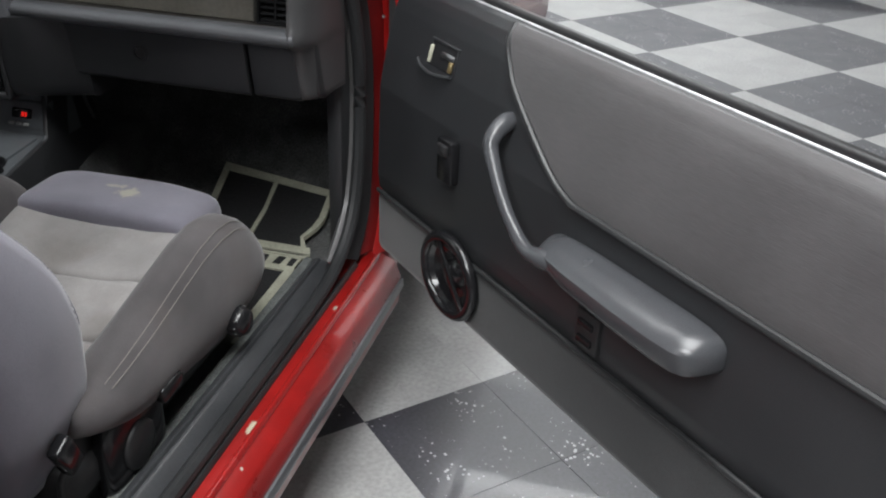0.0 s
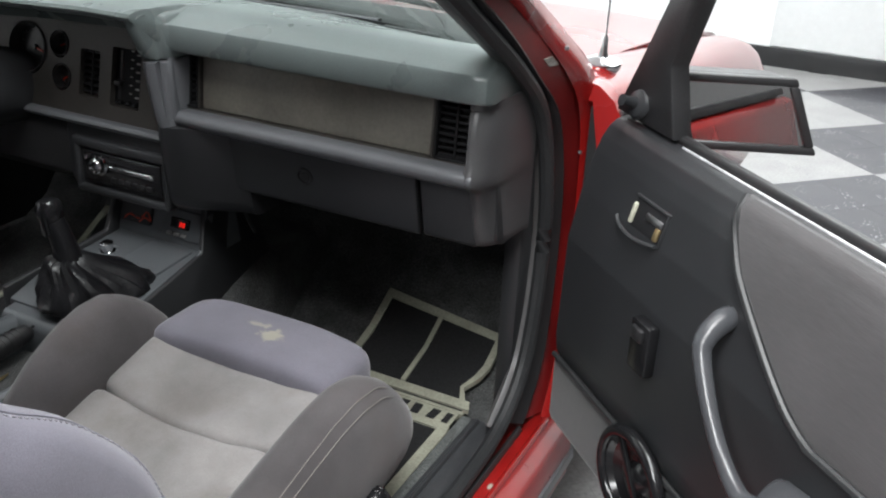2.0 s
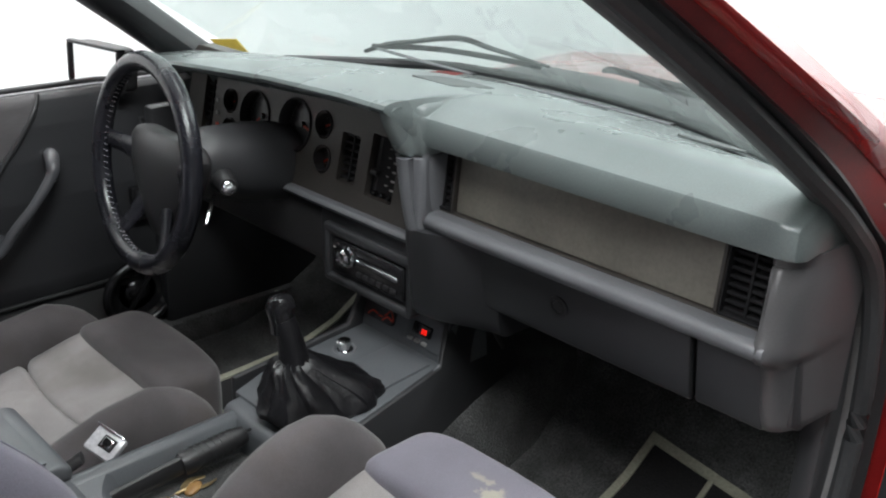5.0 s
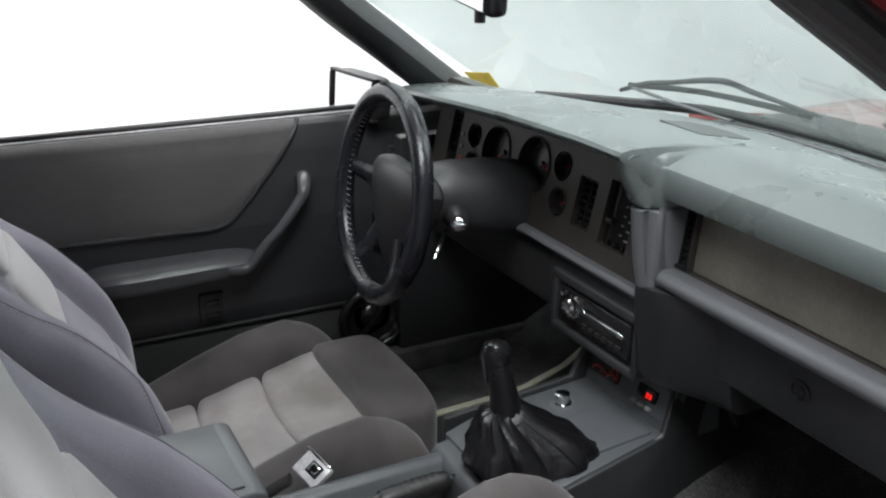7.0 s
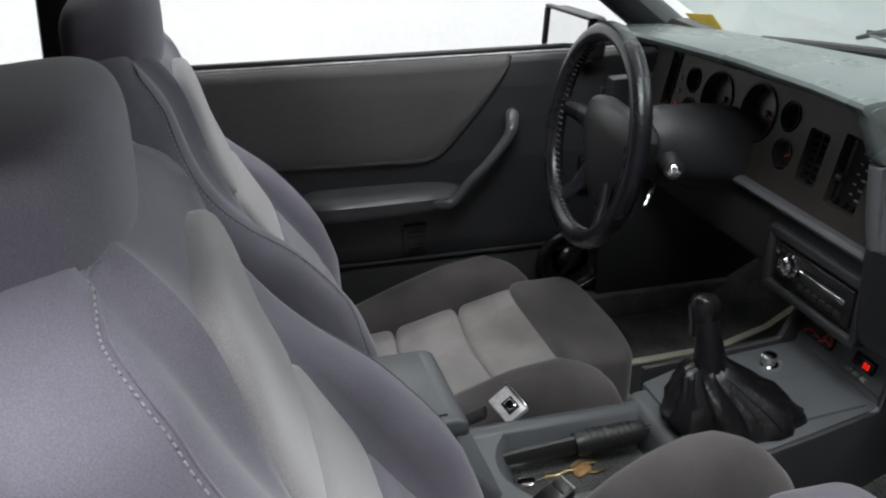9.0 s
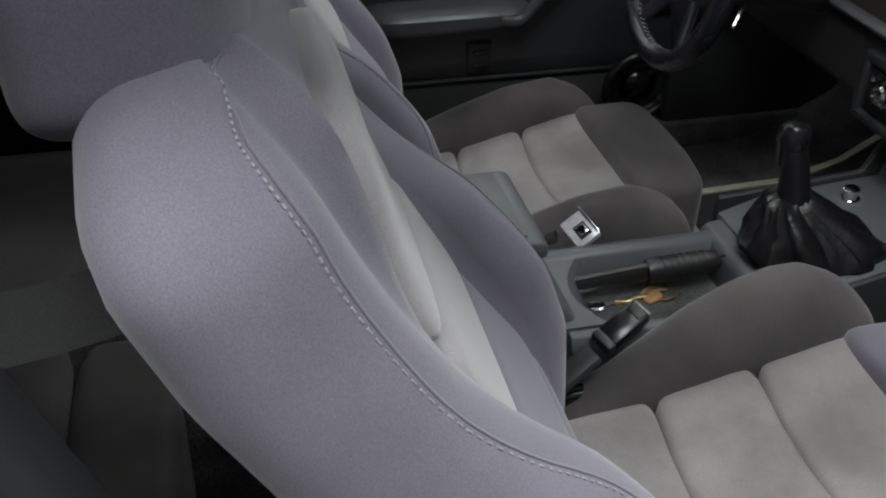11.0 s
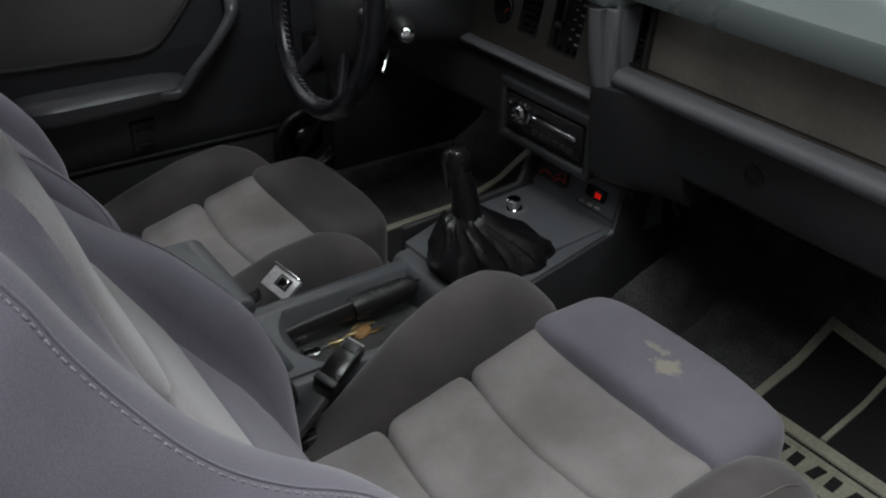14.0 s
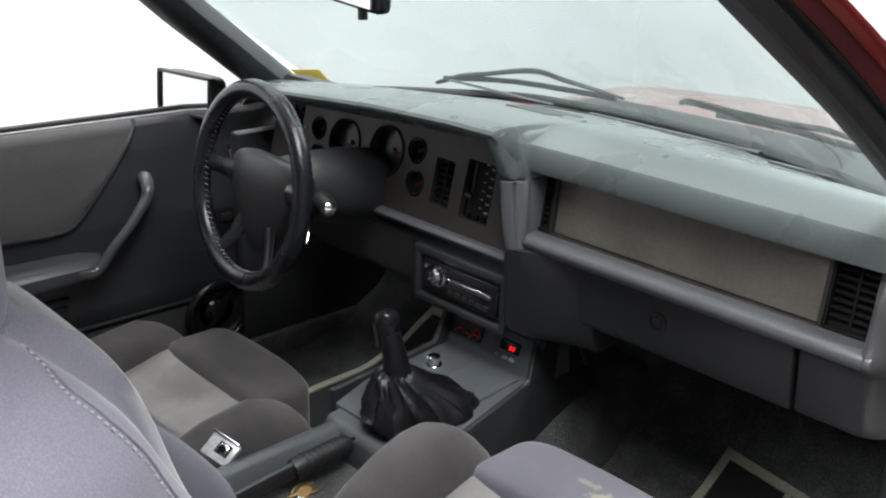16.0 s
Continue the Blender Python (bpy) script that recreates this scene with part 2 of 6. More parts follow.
def part(name, bm, mat, parent, label="", kind="", local=False, smooth=35):
    """One bmesh, given in world places unless local, as one mesh under a thing or a part."""
    if parent is not None and not local:
        bm.transform(ROOT[parent].inverted())
    bmesh.ops.recalc_face_normals(bm, faces=bm.faces)
    me = bpy.data.meshes.new(name)
    for f in bm.faces:
        f.smooth = True
    cut = radians(smooth)
    for e in bm.edges:
        if len(e.link_faces) == 2 and e.calc_face_angle(0) > cut:
            e.smooth = False
    bm.to_mesh(me)
    bm.free()
    me.materials.append(mat)
    ob = new(name, me)
    if parent is not None:
        ob.parent = parent
        ROOT[ob] = ROOT[parent]
    else:
        ROOT[ob] = Matrix()
    return tagged(ob, label, "", "", kind)


def alone(name, bm, mat, label, category, kind="", smooth=35):
    ob = part(name, bm, mat, None, label, kind, smooth=smooth)
    return tagged(ob, "", category)


def faces_box(bm, x0, x1, y0, y1, z0, z1):
    v = [bm.verts.new(p) for p in ((x0, y0, z0), (x1, y0, z0), (x1, y1, z0), (x0, y1, z0), (x0, y0, z1), (x1, y0, z1), (x1, y1, z1), (x0, y1, z1))]
    for q in ((3, 2, 1, 0), (4, 5, 6, 7), (0, 1, 5, 4), (1, 2, 6, 5), (2, 3, 7, 6), (3, 0, 4, 7)):
        bm.faces.new([v[i] for i in q])
    return v


def box(x0, x1, y0, y1, z0, z1, r=0.0, seg=2, m=None, bm=None):
    """A box with rounded edges; joined to bm when given."""
    b = bmesh.new()
    faces_box(b, x0, x1, y0, y1, z0, z1)
    if r:
        bmesh.ops.bevel(b, geom=b.edges[:], offset=r, segments=seg, profile=0.5, affect="EDGES")
    if m:
        b.transform(m)
    return join(bm, b)


def join(bm, b):
    if bm is None:
        return b
    tmp = bpy.data.meshes.new("tmp")
    b.to_mesh(tmp)
    b.free()
    bm.from_mesh(tmp)
    bpy.data.meshes.remove(tmp)
    return bm


def prism(pts, a, b, axis="x", r=0.0, seg=2, bm=None, m=None):
    """A polygon of (u, v) drawn out from a to b along an axis; (u, v) are the other two axes in order."""
    w = bmesh.new()
    rings = []
    for s in (a, b):
        ring = []
        for u, v in pts:
            p = {"x": (s, u, v), "y": (u, s, v), "z": (u, v, s)}[axis]
            ring.append(w.verts.new(p))
        rings.append(ring)
    n = len(pts)
    w.faces.new(rings[0])
    w.faces.new(rings[1][::-1])
    for i in range(n):
        w.faces.new((rings[0][i], rings[0][(i + 1) % n], rings[1][(i + 1) % n], rings[1][i]))
    bmesh.ops.recalc_face_normals(w, faces=w.faces)
    if r:
        bmesh.ops.bevel(w, geom=w.edges[:], offset=r, segments=seg, profile=0.5, affect="EDGES")
    if m:
        w.transform(m)
    return join(bm, w)


def loft(rings, bm=None, closed=True, caps=True, m=None):
    w = bmesh.new()
    vs = [[w.verts.new(p) for p in ring] for ring in rings]
    n = len(vs[0])
    for a, b in zip(vs, vs[1:]):
        for i in range(n if closed else n - 1):
            w.faces.new((a[i], a[(i + 1) % n], b[(i + 1) % n], b[i]))
    if caps and closed:
        w.faces.new(vs[0][::-1])
        w.faces.new(vs[-1])
    if m:
        w.transform(m)
    return join(bm, w)


def smooth_path(pts, steps=6, loop=False):
    """Catmull-Rom through the points."""
    p = [Vector(q) for q in pts]
    n = len(p)
    out = []
    for i in range(n if loop else n - 1):
        a, b, c, d = (p[(i + k) % n] if loop else p[min(max(i + k, 0), n - 1)] for k in (-1, 0, 1, 2))
        for s in range(steps):
            t = s / steps
            out.append(0.5 * ((2 * b) + (c - a) * t + (2 * a - 5 * b + 4 * c - d) * t * t + (3 * b - a - 3 * c + d) * t ** 3))
    if not loop:
        out.append(p[-1])
    return out


def tube(pts, r, n=10, steps=6, loop=False, flat=1.0, up=(0, 0, 1), bm=None, m=None):
    """A round or flattened rod along a smooth path; r is a number or one for each point."""
    path = smooth_path(pts, steps, loop) if steps > 1 else [Vector(q) for q in pts]
    k = len(path)
    rs = [r] * k if isinstance(r, (int, float)) else [float(np.interp(i / max(k - 1, 1), np.linspace(0, 1, len(r)), r)) for i in range(k)]
    rings = []
    for i, c in enumerate(path):
        a = path[(i - 1) % k] if loop or i else path[0]
        b = path[(i + 1) % k] if loop or i < k - 1 else path[-1]
        d = (b - a).normalized()
        side = d.cross(Vector(up))
        side = side.normalized() if side.length > 1e-4 else Vector((1, 0, 0))
        top = side.cross(d).normalized()
        rings.append([c + rs[i] * (math.cos(2 * math.pi * j / n) * side + flat * math.sin(2 * math.pi * j / n) * top) for j in range(n)])
    if loop:
        rings.append(rings[0])
        w = bmesh.new()
        loft(rings, w, caps=False)
        bmesh.ops.remove_doubles(w, verts=w.verts, dist=1e-6)
        if m:
            w.transform(m)
        return join(bm, w)
    return loft(rings, bm, m=m)


def lathe(profile, m, n=24, bm=None, caps=True):
    """(radius, height) pairs turned round local z, ends closed."""
    rings = [[Vector((max(r, 1e-4) * math.cos(2 * math.pi * j / n), max(r, 1e-4) * math.sin(2 * math.pi * j / n), h)) for j in range(n)] for r, h in profile]
    return loft(rings, bm, caps=caps, m=m)


def pillow(x0, x1, y0, y1, z0, z1, e=0.35, n=12, shape=None, bm=None):
    """A stuffed pad: a box whose sides bulge into one another; e near 0 is boxy, 1 is an egg."""
    w = bmesh.new()
    c = Vector(((x0 + x1) / 2, (y0 + y1) / 2, (z0 + z1) / 2))
    h = Vector(((x1 - x0) / 2, (y1 - y0) / 2, (z1 - z0) / 2))
    bmesh.ops.create_cube(w, size=2)
    bmesh.ops.subdivide_edges(w, edges=w.edges[:], cuts=n, use_grid_fill=True)
    p = 2 / max(e, 0.05)
    for v in w.verts:
        q = v.co
        k = (abs(q.x) ** p + abs(q.y) ** p + abs(q.z) ** p) ** (1 / p)
        q = q / k
        v.co = Vector((c.x + h.x * q.x, c.y + h.y * q.y, c.z + h.z * q.z))
        if shape:
            v.co = shape(v.co)
    return join(bm, w)


def moved(bm, m):
    bm.transform(m)
    return bm


def facing(p, direction, roll=0):
    """A pose at p whose local z looks along direction."""
    return Matrix.Translation(p) @ Vector(direction).to_track_quat("Z", "Y").to_matrix().to_4x4() @ pose(0, 0, 0, 0, 0, roll)


# ---------------------------------------------------------------- showroom
WX0, WX1, WY0, WY1, WZ = -3.2, 4.2, -4.6, 5.7, 3.6
alone("floor", box(WX0 - 0.1, WX1 + 0.1, WY0 - 0.1, WY1 + 0.1, -0.12, -0.006), PALE, "concrete slab under checkered floor tiles", "floor", "structure")
alone("wall_north", box(WX0 - 0.1, WX1 + 0.1, WY1, WY1 + 0.12, -0.006, WZ), WALL, "plain white painted showroom wall", "wall", "structure")
alone("wall_south", box(WX0 - 0.1, WX1 + 0.1, WY0 - 0.12, WY0, -0.006, WZ), DIMWALL, "unseen closing wall, grey to cut bounced light", "wall", "structure")
alone("wall_west", box(WX0 - 0.1, WX0, WY0, WY1, -0.006, WZ), WALL, "plain white painted showroom wall", "wall", "structure")
alone("wall_east", box(WX1, WX1 + 0.1, WY0, WY1, -0.006, WZ), DIMWALL, "unseen closing wall, grey to cut bounced light", "wall", "structure")
alone("ceiling", box(WX0 - 0.1, WX1 + 0.1, WY0 - 0.12, WY1 + 0.12, WZ, WZ + 0.1), WALL, "plain white showroom ceiling", "ceiling", "structure")
alone("baseboard_north", box(-2.2, WX1, WY1 - 0.02, WY1 - 0.003, -0.004, 0.12, 0.004), RUBBER, "black rubber baseboard along the wall", "baseboard", "structure")
alone("wall_panel", box(0.42, WX1 - 0.03, WY1 - 0.018, WY1 - 0.002, 0.13, WZ - 0.01, 0.003), WALL, "white wall panel with a visible edge", "wall panel", "structure")
alone("baseboard_east", box(WX1 - 0.02, WX1 - 0.003, WY0, WY1 - 0.03, -0.004, 0.12, 0.004), RUBBER, "black rubber baseboard along the wall", "baseboard", "structure")

# ---------------------------------------------------------------- car body
CAR = thing("car", "red two-door coupe with its door open on a checkered floor", "car")
# rocker and sill
part("rocker_panel", prism([(0.775, 0.345), (0.80, 0.342), (0.838, 0.325), (0.85, 0.29), (0.846, 0.22), (0.80, 0.19), (0.70, 0.19), (0.70, 0.335), (0.765, 0.335)], -1.1, 0.86, "y", 0.006, 2), SILLRED, CAR, "red painted door sill with chipped paint")
part("carpet_edge", tube([(0.682, -1.0, 0.366), (0.682, 0.2, 0.364), (0.684, 0.72, 0.372)], 0.012, 8, 6, flat=0.7), EDGING, CAR)
part("sill_edge_strip", prism([(0.846, 0.282), (0.855, 0.284), (0.857, 0.262), (0.848, 0.26)], -1.1, 0.86, "y", 0.002), TRIM, CAR, "pale strip along the outer sill edge")
part("sill_ridge", prism([(0.792, 0.342), (0.797, 0.349), (0.803, 0.349), (0.808, 0.341), (0.80, 0.335)], -1.1, 0.84, "y", 0.002), RED, CAR)
part("sill_gasket", prism([(0.764, 0.338), (0.764, 0.352), (0.771, 0.354), (0.776, 0.344), (0.776, 0.338)], -1.1, 0.78, "y", 0.002), BLACK, CAR)
part("sill_ridge", prism([(0.700, 0.374), (0.703, 0.383), (0.709, 0.384), (0.713, 0.376)], -1.0, 0.72, "y", 0.002), STRIP, CAR)
part("sill_plate", prism([(0.69, 0.33), (0.69, 0.375), (0.715, 0.378), (0.742, 0.36), (0.745, 0.33)], -1.0, 0.73, "y", 0.006, 2), STRIP, CAR, "grey plastic sill plate")
STRIPLINE = [(0.755, -0.9, 0.362), (0.755, 0.3, 0.36), (0.756, 0.58, 0.366), (0.758, 0.71, 0.395), (0.758, 0.80, 0.47), (0.757, 0.845, 0.62), (0.757, 0.845, 0.80), (0.753, 0.80, 0.95), (0.748, 0.70, 1.045), (0.737, 0.575, 1.132), (0.722, 0.44, 1.222), (0.69, 0.235, 1.352), (0.652, 0.02, 1.475), (0.635, -0.3, 1.505), (0.63, -0.9, 1.49)]
part("weatherstrip", tube(STRIPLINE, 0.014, 10, 8), RUBBER, CAR, "black rubber door weatherstrip")
# pillar stations: inner edge, edge between trim and paint, outer edge
POST = [((0.60, -0.9, 1.50), (0.65, -0.9, 1.475), (0.69, -0.9, 1.49)), ((0.61, -0.3, 1.51), (0.655, -0.3, 1.485), (0.695, -0.3, 1.50)), ((0.625, 0.02, 1.475), (0.67, 0.04, 1.46), (0.705, 0.06, 1.475)), ((0.655, 0.23, 1.345), (0.715, 0.26, 1.342), (0.745, 0.29, 1.35)), ((0.69, 0.435, 1.217), (0.745, 0.475, 1.213), (0.775, 0.53, 1.22)), ((0.708, 0.575, 1.125), (0.76, 0.612, 1.125), (0.768, 0.76, 1.11)), ((0.72, 0.70, 1.04), (0.765, 0.74, 1.03), (0.795, 0.89, 1.01)), ((0.728, 0.80, 0.95), (0.768, 0.85, 0.935), (0.797, 0.955, 0.92)), ((0.735, 0.84, 0.80), (0.768, 0.90, 0.79), (0.797, 0.965, 0.78)), ((0.735, 0.845, 0.62), (0.768, 0.905, 0.61), (0.797, 0.95, 0.60)), ((0.735, 0.80, 0.47), (0.770, 0.87, 0.44), (0.80, 0.92, 0.42)), ((0.735, 0.70, 0.39), (0.772, 0.79, 0.352), (0.81, 0.86, 0.345))]


def ribbon(pairs, bulge, depth):
    """A band between two edge lines, rounded towards the door opening, with a back."""
    lines = [smooth_path([p[0] for p in pairs], 5), smooth_path([p[1] for p in pairs], 5)]
    rings = []
    for p, q in zip(*lines):
        o = Vector((bulge, -bulge, 0))
        back = Vector((-0.012, depth, 0.0))
        rings.append([p, p * 0.75 + q * 0.25 + o * 0.8, (p + q) / 2 + o, p * 0.25 + q * 0.75 + o * 0.8, q, q + back, p + back])
    return loft(rings)


part("pillar_trim", ribbon([(a, Vector(a) * 0.6 + Vector(c) * 0.4) for a, c, _ in POST], 0.008, 0.03), PILLARTRIM, CAR, "grey plastic pillar trim")
part("pillar_seal_face", ribbon([(Vector(a) * 0.56 + Vector(c) * 0.44 + Vector((0, 0.008, 0)), c) for a, c, _ in POST], 0.0, 0.03), BLACK, CAR)
def mid(a, b, k, back):
    return Vector(a) * (1 - k) + Vector(b) * k + Vector((-0.006, back, 0))


part("pillar_jamb", ribbon([(mid(c, e, 0, 0.012), mid(c, e, 0.66, 0.03)) for _, c, e in POST], 0.0, 0.05), SHADEDRED, CAR, "red door jamb with its shade put into the colour")
part("pillar", ribbon([(mid(c, e, 0.62, 0.0), e) for _, c, e in POST], 0.003, 0.05), RED, CAR, "red painted windshield pillar")
# black tube drawn in for the dark drip gap; there is no seal
part("drip_gap_line", tube([mid(c, e, 0.64, 0.008) for _, c, e in POST[:7]], 0.0035, 8, 5), BLACK, CAR)


def on_jamb(i, along, k, lift):
    """A place on the door jamb: between two pillar stations, k across."""
    (_, c0, e0), (_, c1, e1) = POST[i], POST[i + 1]
    c, e = Vector(c0).lerp(Vector(c1), along), Vector(e0).lerp(Vector(e1), along)
    return mid(c, e, k, 0.02) + Vector((0.93, -0.22, -0.28)) * lift


part("paper_label", loft([[on_jamb(5, a, k, h) for a, k in ((0.69, 0.24), (0.66, 0.46), (0.82, 0.46), (0.85, 0.24))] for h in (-0.002, 0.002)]), LABEL, CAR, "worn pale paper label on the jamb")
part("hinge_post", box(0.735, 0.785, 0.972, 1.1, 0.2, 0.93, 0.012), RED, CAR)
for sx, sy, sz in ((0.786, 0.93, 0.66), (0.786, 0.93, 0.86), (0.789, 0.80, 1.07)):
    part("screw", lathe([(0.004, 0), (0.0035, 0.003), (0, 0.004)], facing((sx, sy - 0.012, sz), (0.5, -1, 0)), 12), STEEL, CAR)
part("kick_panel", box(0.70, 0.735, 0.80, 1.15, 0.32, 0.95, 0.01), DASHLOW, CAR)
# left pillar
LP = [(-0.75, 0.80, 0.94), (-0.72, 0.665, 1.035), (-0.70, 0.55, 1.12), (-0.68, 0.44, 1.20), (-0.65, 0.24, 1.36), (-0.63, 0.05, 1.47), (-0.62, -0.3, 1.50)]
part("pillar_trim", tube(LP, 0.042, 12, 8, flat=1.5, up=(1, 0, 0)), DASHLOW, CAR)
part("roof", loft([[(x, y, 1.545 - 0.05 * (x / 0.68) ** 2) for x in np.linspace(-0.68, 0.68, 11)] + [(x, y, 1.515 - 0.05 * (x / 0.68) ** 2) for x in np.linspace(0.68, -0.68, 11)] for y in (0.02, -0.3, -0.8, -1.6)]), RED, CAR)
# windshield
ws = []
for k in range(-1, 9):
    t = k / 8
    ws.append([((2 * j / 16 - 1) * (0.735 * (1 - t) + 0.62 * t) * (1.055 if j < 8 else 1), (1.14 - 0.28 * (2 * j / 16 - 1) ** 2) * (1 - t) + (0.10 - 0.05 * (2 * j / 16 - 1) ** 2) * t, 0.985 * (1 - t) + 1.50 * t) for j in range(17)])
w = bmesh.new()
loft(ws, w, closed=False)
glass_ob = part("windshield", w, SHIELD, CAR, "greenish tinted windshield")
glass_ob.visible_shadow = False
# cowl, hood and fenders
part("cowl", loft([[(x, y, z - 0.05 * abs(x / 0.8) ** 3 - 0.22 * max(0, -x - 0.32)) for y, z in ((1.02, 0.93), (1.12, 0.962), (1.36, 0.970), (1.397, 0.968), (1.397, 0.89), (1.02, 0.89))] for x in np.linspace(-0.70, 0.70, 15)]), BLACK, CAR, "black cowl grille")


def hood_z(x, y):
    return 0.985 - 0.035 * (y - 1.0) - 0.052 * (y - 1.0) ** 2 - 0.042 * abs(x / 0.8) ** 3.5 - 0.055 * max(0, (-x - 0.25) / 0.45) * float(np.interp(y, [1.65, 2.05], [1, 0.0])) - max(0, y - 2.35) ** 2 * 1.4


def hood_at(x, k, drop):
    """The hood's rear edge sweeps back at the right corner only, to fit the camera's view."""
    y = 2.62 + (1.40 - 0.24 * (max(0, x) / 0.7) ** 4 - 2.62) * (1 - k)
    return (x, y, hood_z(x, y) - drop)


part("hood", loft([[hood_at(x, k, 0) for x in np.linspace(-0.70, 0.70, 25)] + [hood_at(x, k, 0.03) for x in np.linspace(0.70, -0.70, 25)] for k in np.linspace(0, 1, 24)]), RED, CAR)
for s in (-1, 1):
    rings = []
    for y in np.linspace(0.915, 2.62, 26):
        zt = hood_z(0.74, y) + (0.04 * math.exp(-((y - 0.95) / 0.42) ** 2) if s > 0 else float(np.interp(y, [1.75, 2.2], [-0.095, -0.05])))
        edge = max(0.0, 0.96 - y) * 0.9
        prof = [(0.708, zt - 0.006), (0.73, zt), (0.775, zt - 0.002), (0.81, zt - 0.012), (0.838, zt - 0.035), (0.858, zt - 0.075), (0.872, min(0.72, zt - 0.12)), (0.868, 0.45), (0.85, 0.45), (0.845, min(0.72, zt - 0.12)), (0.80, zt - 0.04), (0.708, zt - 0.03)]
        rings.append([(s * px, y + edge * (px - 0.79), pz) for px, pz in prof])
    part("fender", loft(rings), RED, CAR)
    # solid black block that stands for the shaded gap at the fender's end
    part("fender_gap_block", box(s * 0.826 - 0.032, s * 0.826 + 0.030, 0.925, 1.0, 0.45, 0.945, 0.004), BLACK, CAR)
part("antenna", lathe([(0.032, -0.012), (0.035, -0.002), (0.034, 0.003), (0.024, 0.008), (0.010, 0.011), (0.007, 0.022), (0.006, 0.045), (0.0022, 0.052), (0.0014, 0.7)], facing((0.774, 1.031, 0.997), (0.03, -0.06, 1))), CHROME, CAR, "chrome whip antenna")

part("rocker_panel", box(-0.84, -0.70, -1.1, 0.95, 0.19, 0.385, 0.01), CARPET, CAR, "carpeted inner sill")
part("kick_panel", box(-0.76, -0.72, 0.60, 1.2, 0.30, 0.90, 0.01), DASHLOW, CAR)
part("firewall", box(-0.76, 0.74, 1.19, 1.21, 0.30, 0.87), BLACK, CAR)
part("side_panel", box(-0.76, -0.72, -1.7, -0.42, 0.30, 0.95, 0.02), DOORVINYL, CAR)
part("quarter_panel", prism([(0.66, 0.33), (0.70, 0.95), (0.84, 0.93), (0.85, 0.33)], -1.75, -0.62, "y", 0.02), RED, CAR)
part("quarter_trim", prism([(0.62, 0.33), (0.655, 0.93), (0.692, 0.95), (0.655, 0.33)], -1.7, -0.60, "y", 0.015), DOORVINYL, CAR)
part("quarter_panel", prism([(-0.765, 0.33), (-0.765, 0.94), (-0.84, 0.93), (-0.85, 0.33)], -1.75, -0.62, "y", 0.02), RED, CAR)
part("door_pillar", prism([(-0.52, 0.94), (-0.50, 1.48), (-0.40, 1.48), (-0.37, 0.94)], -0.74, -0.69, "x", 0.01), BLACK, CAR, "black door pillar trim")
TY = [(0.185, -0.09), (0.29, -0.085), (0.305, -0.06), (0.31, 0.0), (0.305, 0.06), (0.29, 0.085), (0.185, 0.09)]
for wx in (-0.70, 0.70):
    for wy in (-1.35, 1.65):
        wm = facing((wx, wy, 0.311), (1 if wx > 0 else -1, 0, 0))
        tyre = part("tyre", lathe(TY + [(0.185, -0.09)], wm, 36), RUBBER, CAR)
        part("rim", lathe([(0.186, -0.08), (0.186, 0.075), (0.17, 0.08), (0.15, 0.05), (0.05, 0.06), (0, 0.06)], wm, 28), STEEL, tyre)

# unseen solid rear and side panels, added to keep light out of the cabin
part("rear_light_block", loft([[(-0.68, y, z), (0.68, y, z), (0.68, y - 0.02, z - 0.02), (-0.68, y - 0.02, z - 0.02)] for y, z in ((-1.55, 1.52), (-1.9, 1.35), (-2.0, 0.95), (-2.0, 0.4))]), RED, CAR)
for s in (-1, 1):
    part("rear_side_closing", prism([(-0.62, 0.94), (-0.72, 1.5), (-1.6, 1.5), (-2.0, 0.95)], s * 0.69, s * 0.72, "x", 0.004), RED, CAR)

# lining out of view, added dark to cut red light bouncing off the roof
part("headliner", loft([[(x, y, 1.510 - 0.05 * (x / 0.68) ** 2) for x in np.linspace(-0.62, 0.62, 9)] + [(x, y, 1.504 - 0.05 * (x / 0.68) ** 2) for x in np.linspace(0.62, -0.62, 9)] for y in (0.0, -0.3, -0.8, -1.55)]), DOORVINYL, CAR)

# ---------------------------------------------------------------- cabin floor
def carpet_floor():
    w = bmesh.new()
    rows = [(-1.0, 0.34), (-0.2, 0.325), (0.5, 0.32), (0.78, 0.325), (0.90, 0.36), (1.02, 0.43), (1.14, 0.58), (1.18, 0.75), (1.18, 0.86)]
    return loft([[(x, y, z + 0.012 * noise.noise((x * 6, y * 6, 3))) for x in np.linspace(-0.74, 0.70, 40)] for y, z in rows], w, closed=False)


part("carpet", carpet_floor(), CARPET, CAR, "worn charcoal cabin carpet")
part("tunnel", prism([(-0.15, 0.30), (-0.12, 0.46), (-0.09, 0.50), (0.11, 0.50), (0.14, 0.46), (0.17, 0.30)], -0.9, 1.17, "y", 0.015), CARPET, CAR)
part("rear_bulkhead", box(-0.70, 0.70, -1.75, -1.70, 0.33, 1.0, 0.01), CARPET, CAR)

# ---------------------------------------------------------------- dashboard
DB = thing("dashboard", "worn grey vinyl dashboard with smoked tan inlay", "dashboard", pose(0, 0.9, 0.4))


HOODLINE = [(0.66, 1.040), (0.575, 1.054), (0.557, 1.058), (0.550, 1.063), (0.548, 1.068), (0.552, 1.0735), (0.566, 1.0775), (0.60, 1.079), (0.66, 1.077), (0.72, 1.072), (0.80, 1.060), (0.90, 1.042), (1.00, 1.020), (1.12, 0.992), (1.12, 0.955), (0.70, 0.985)]
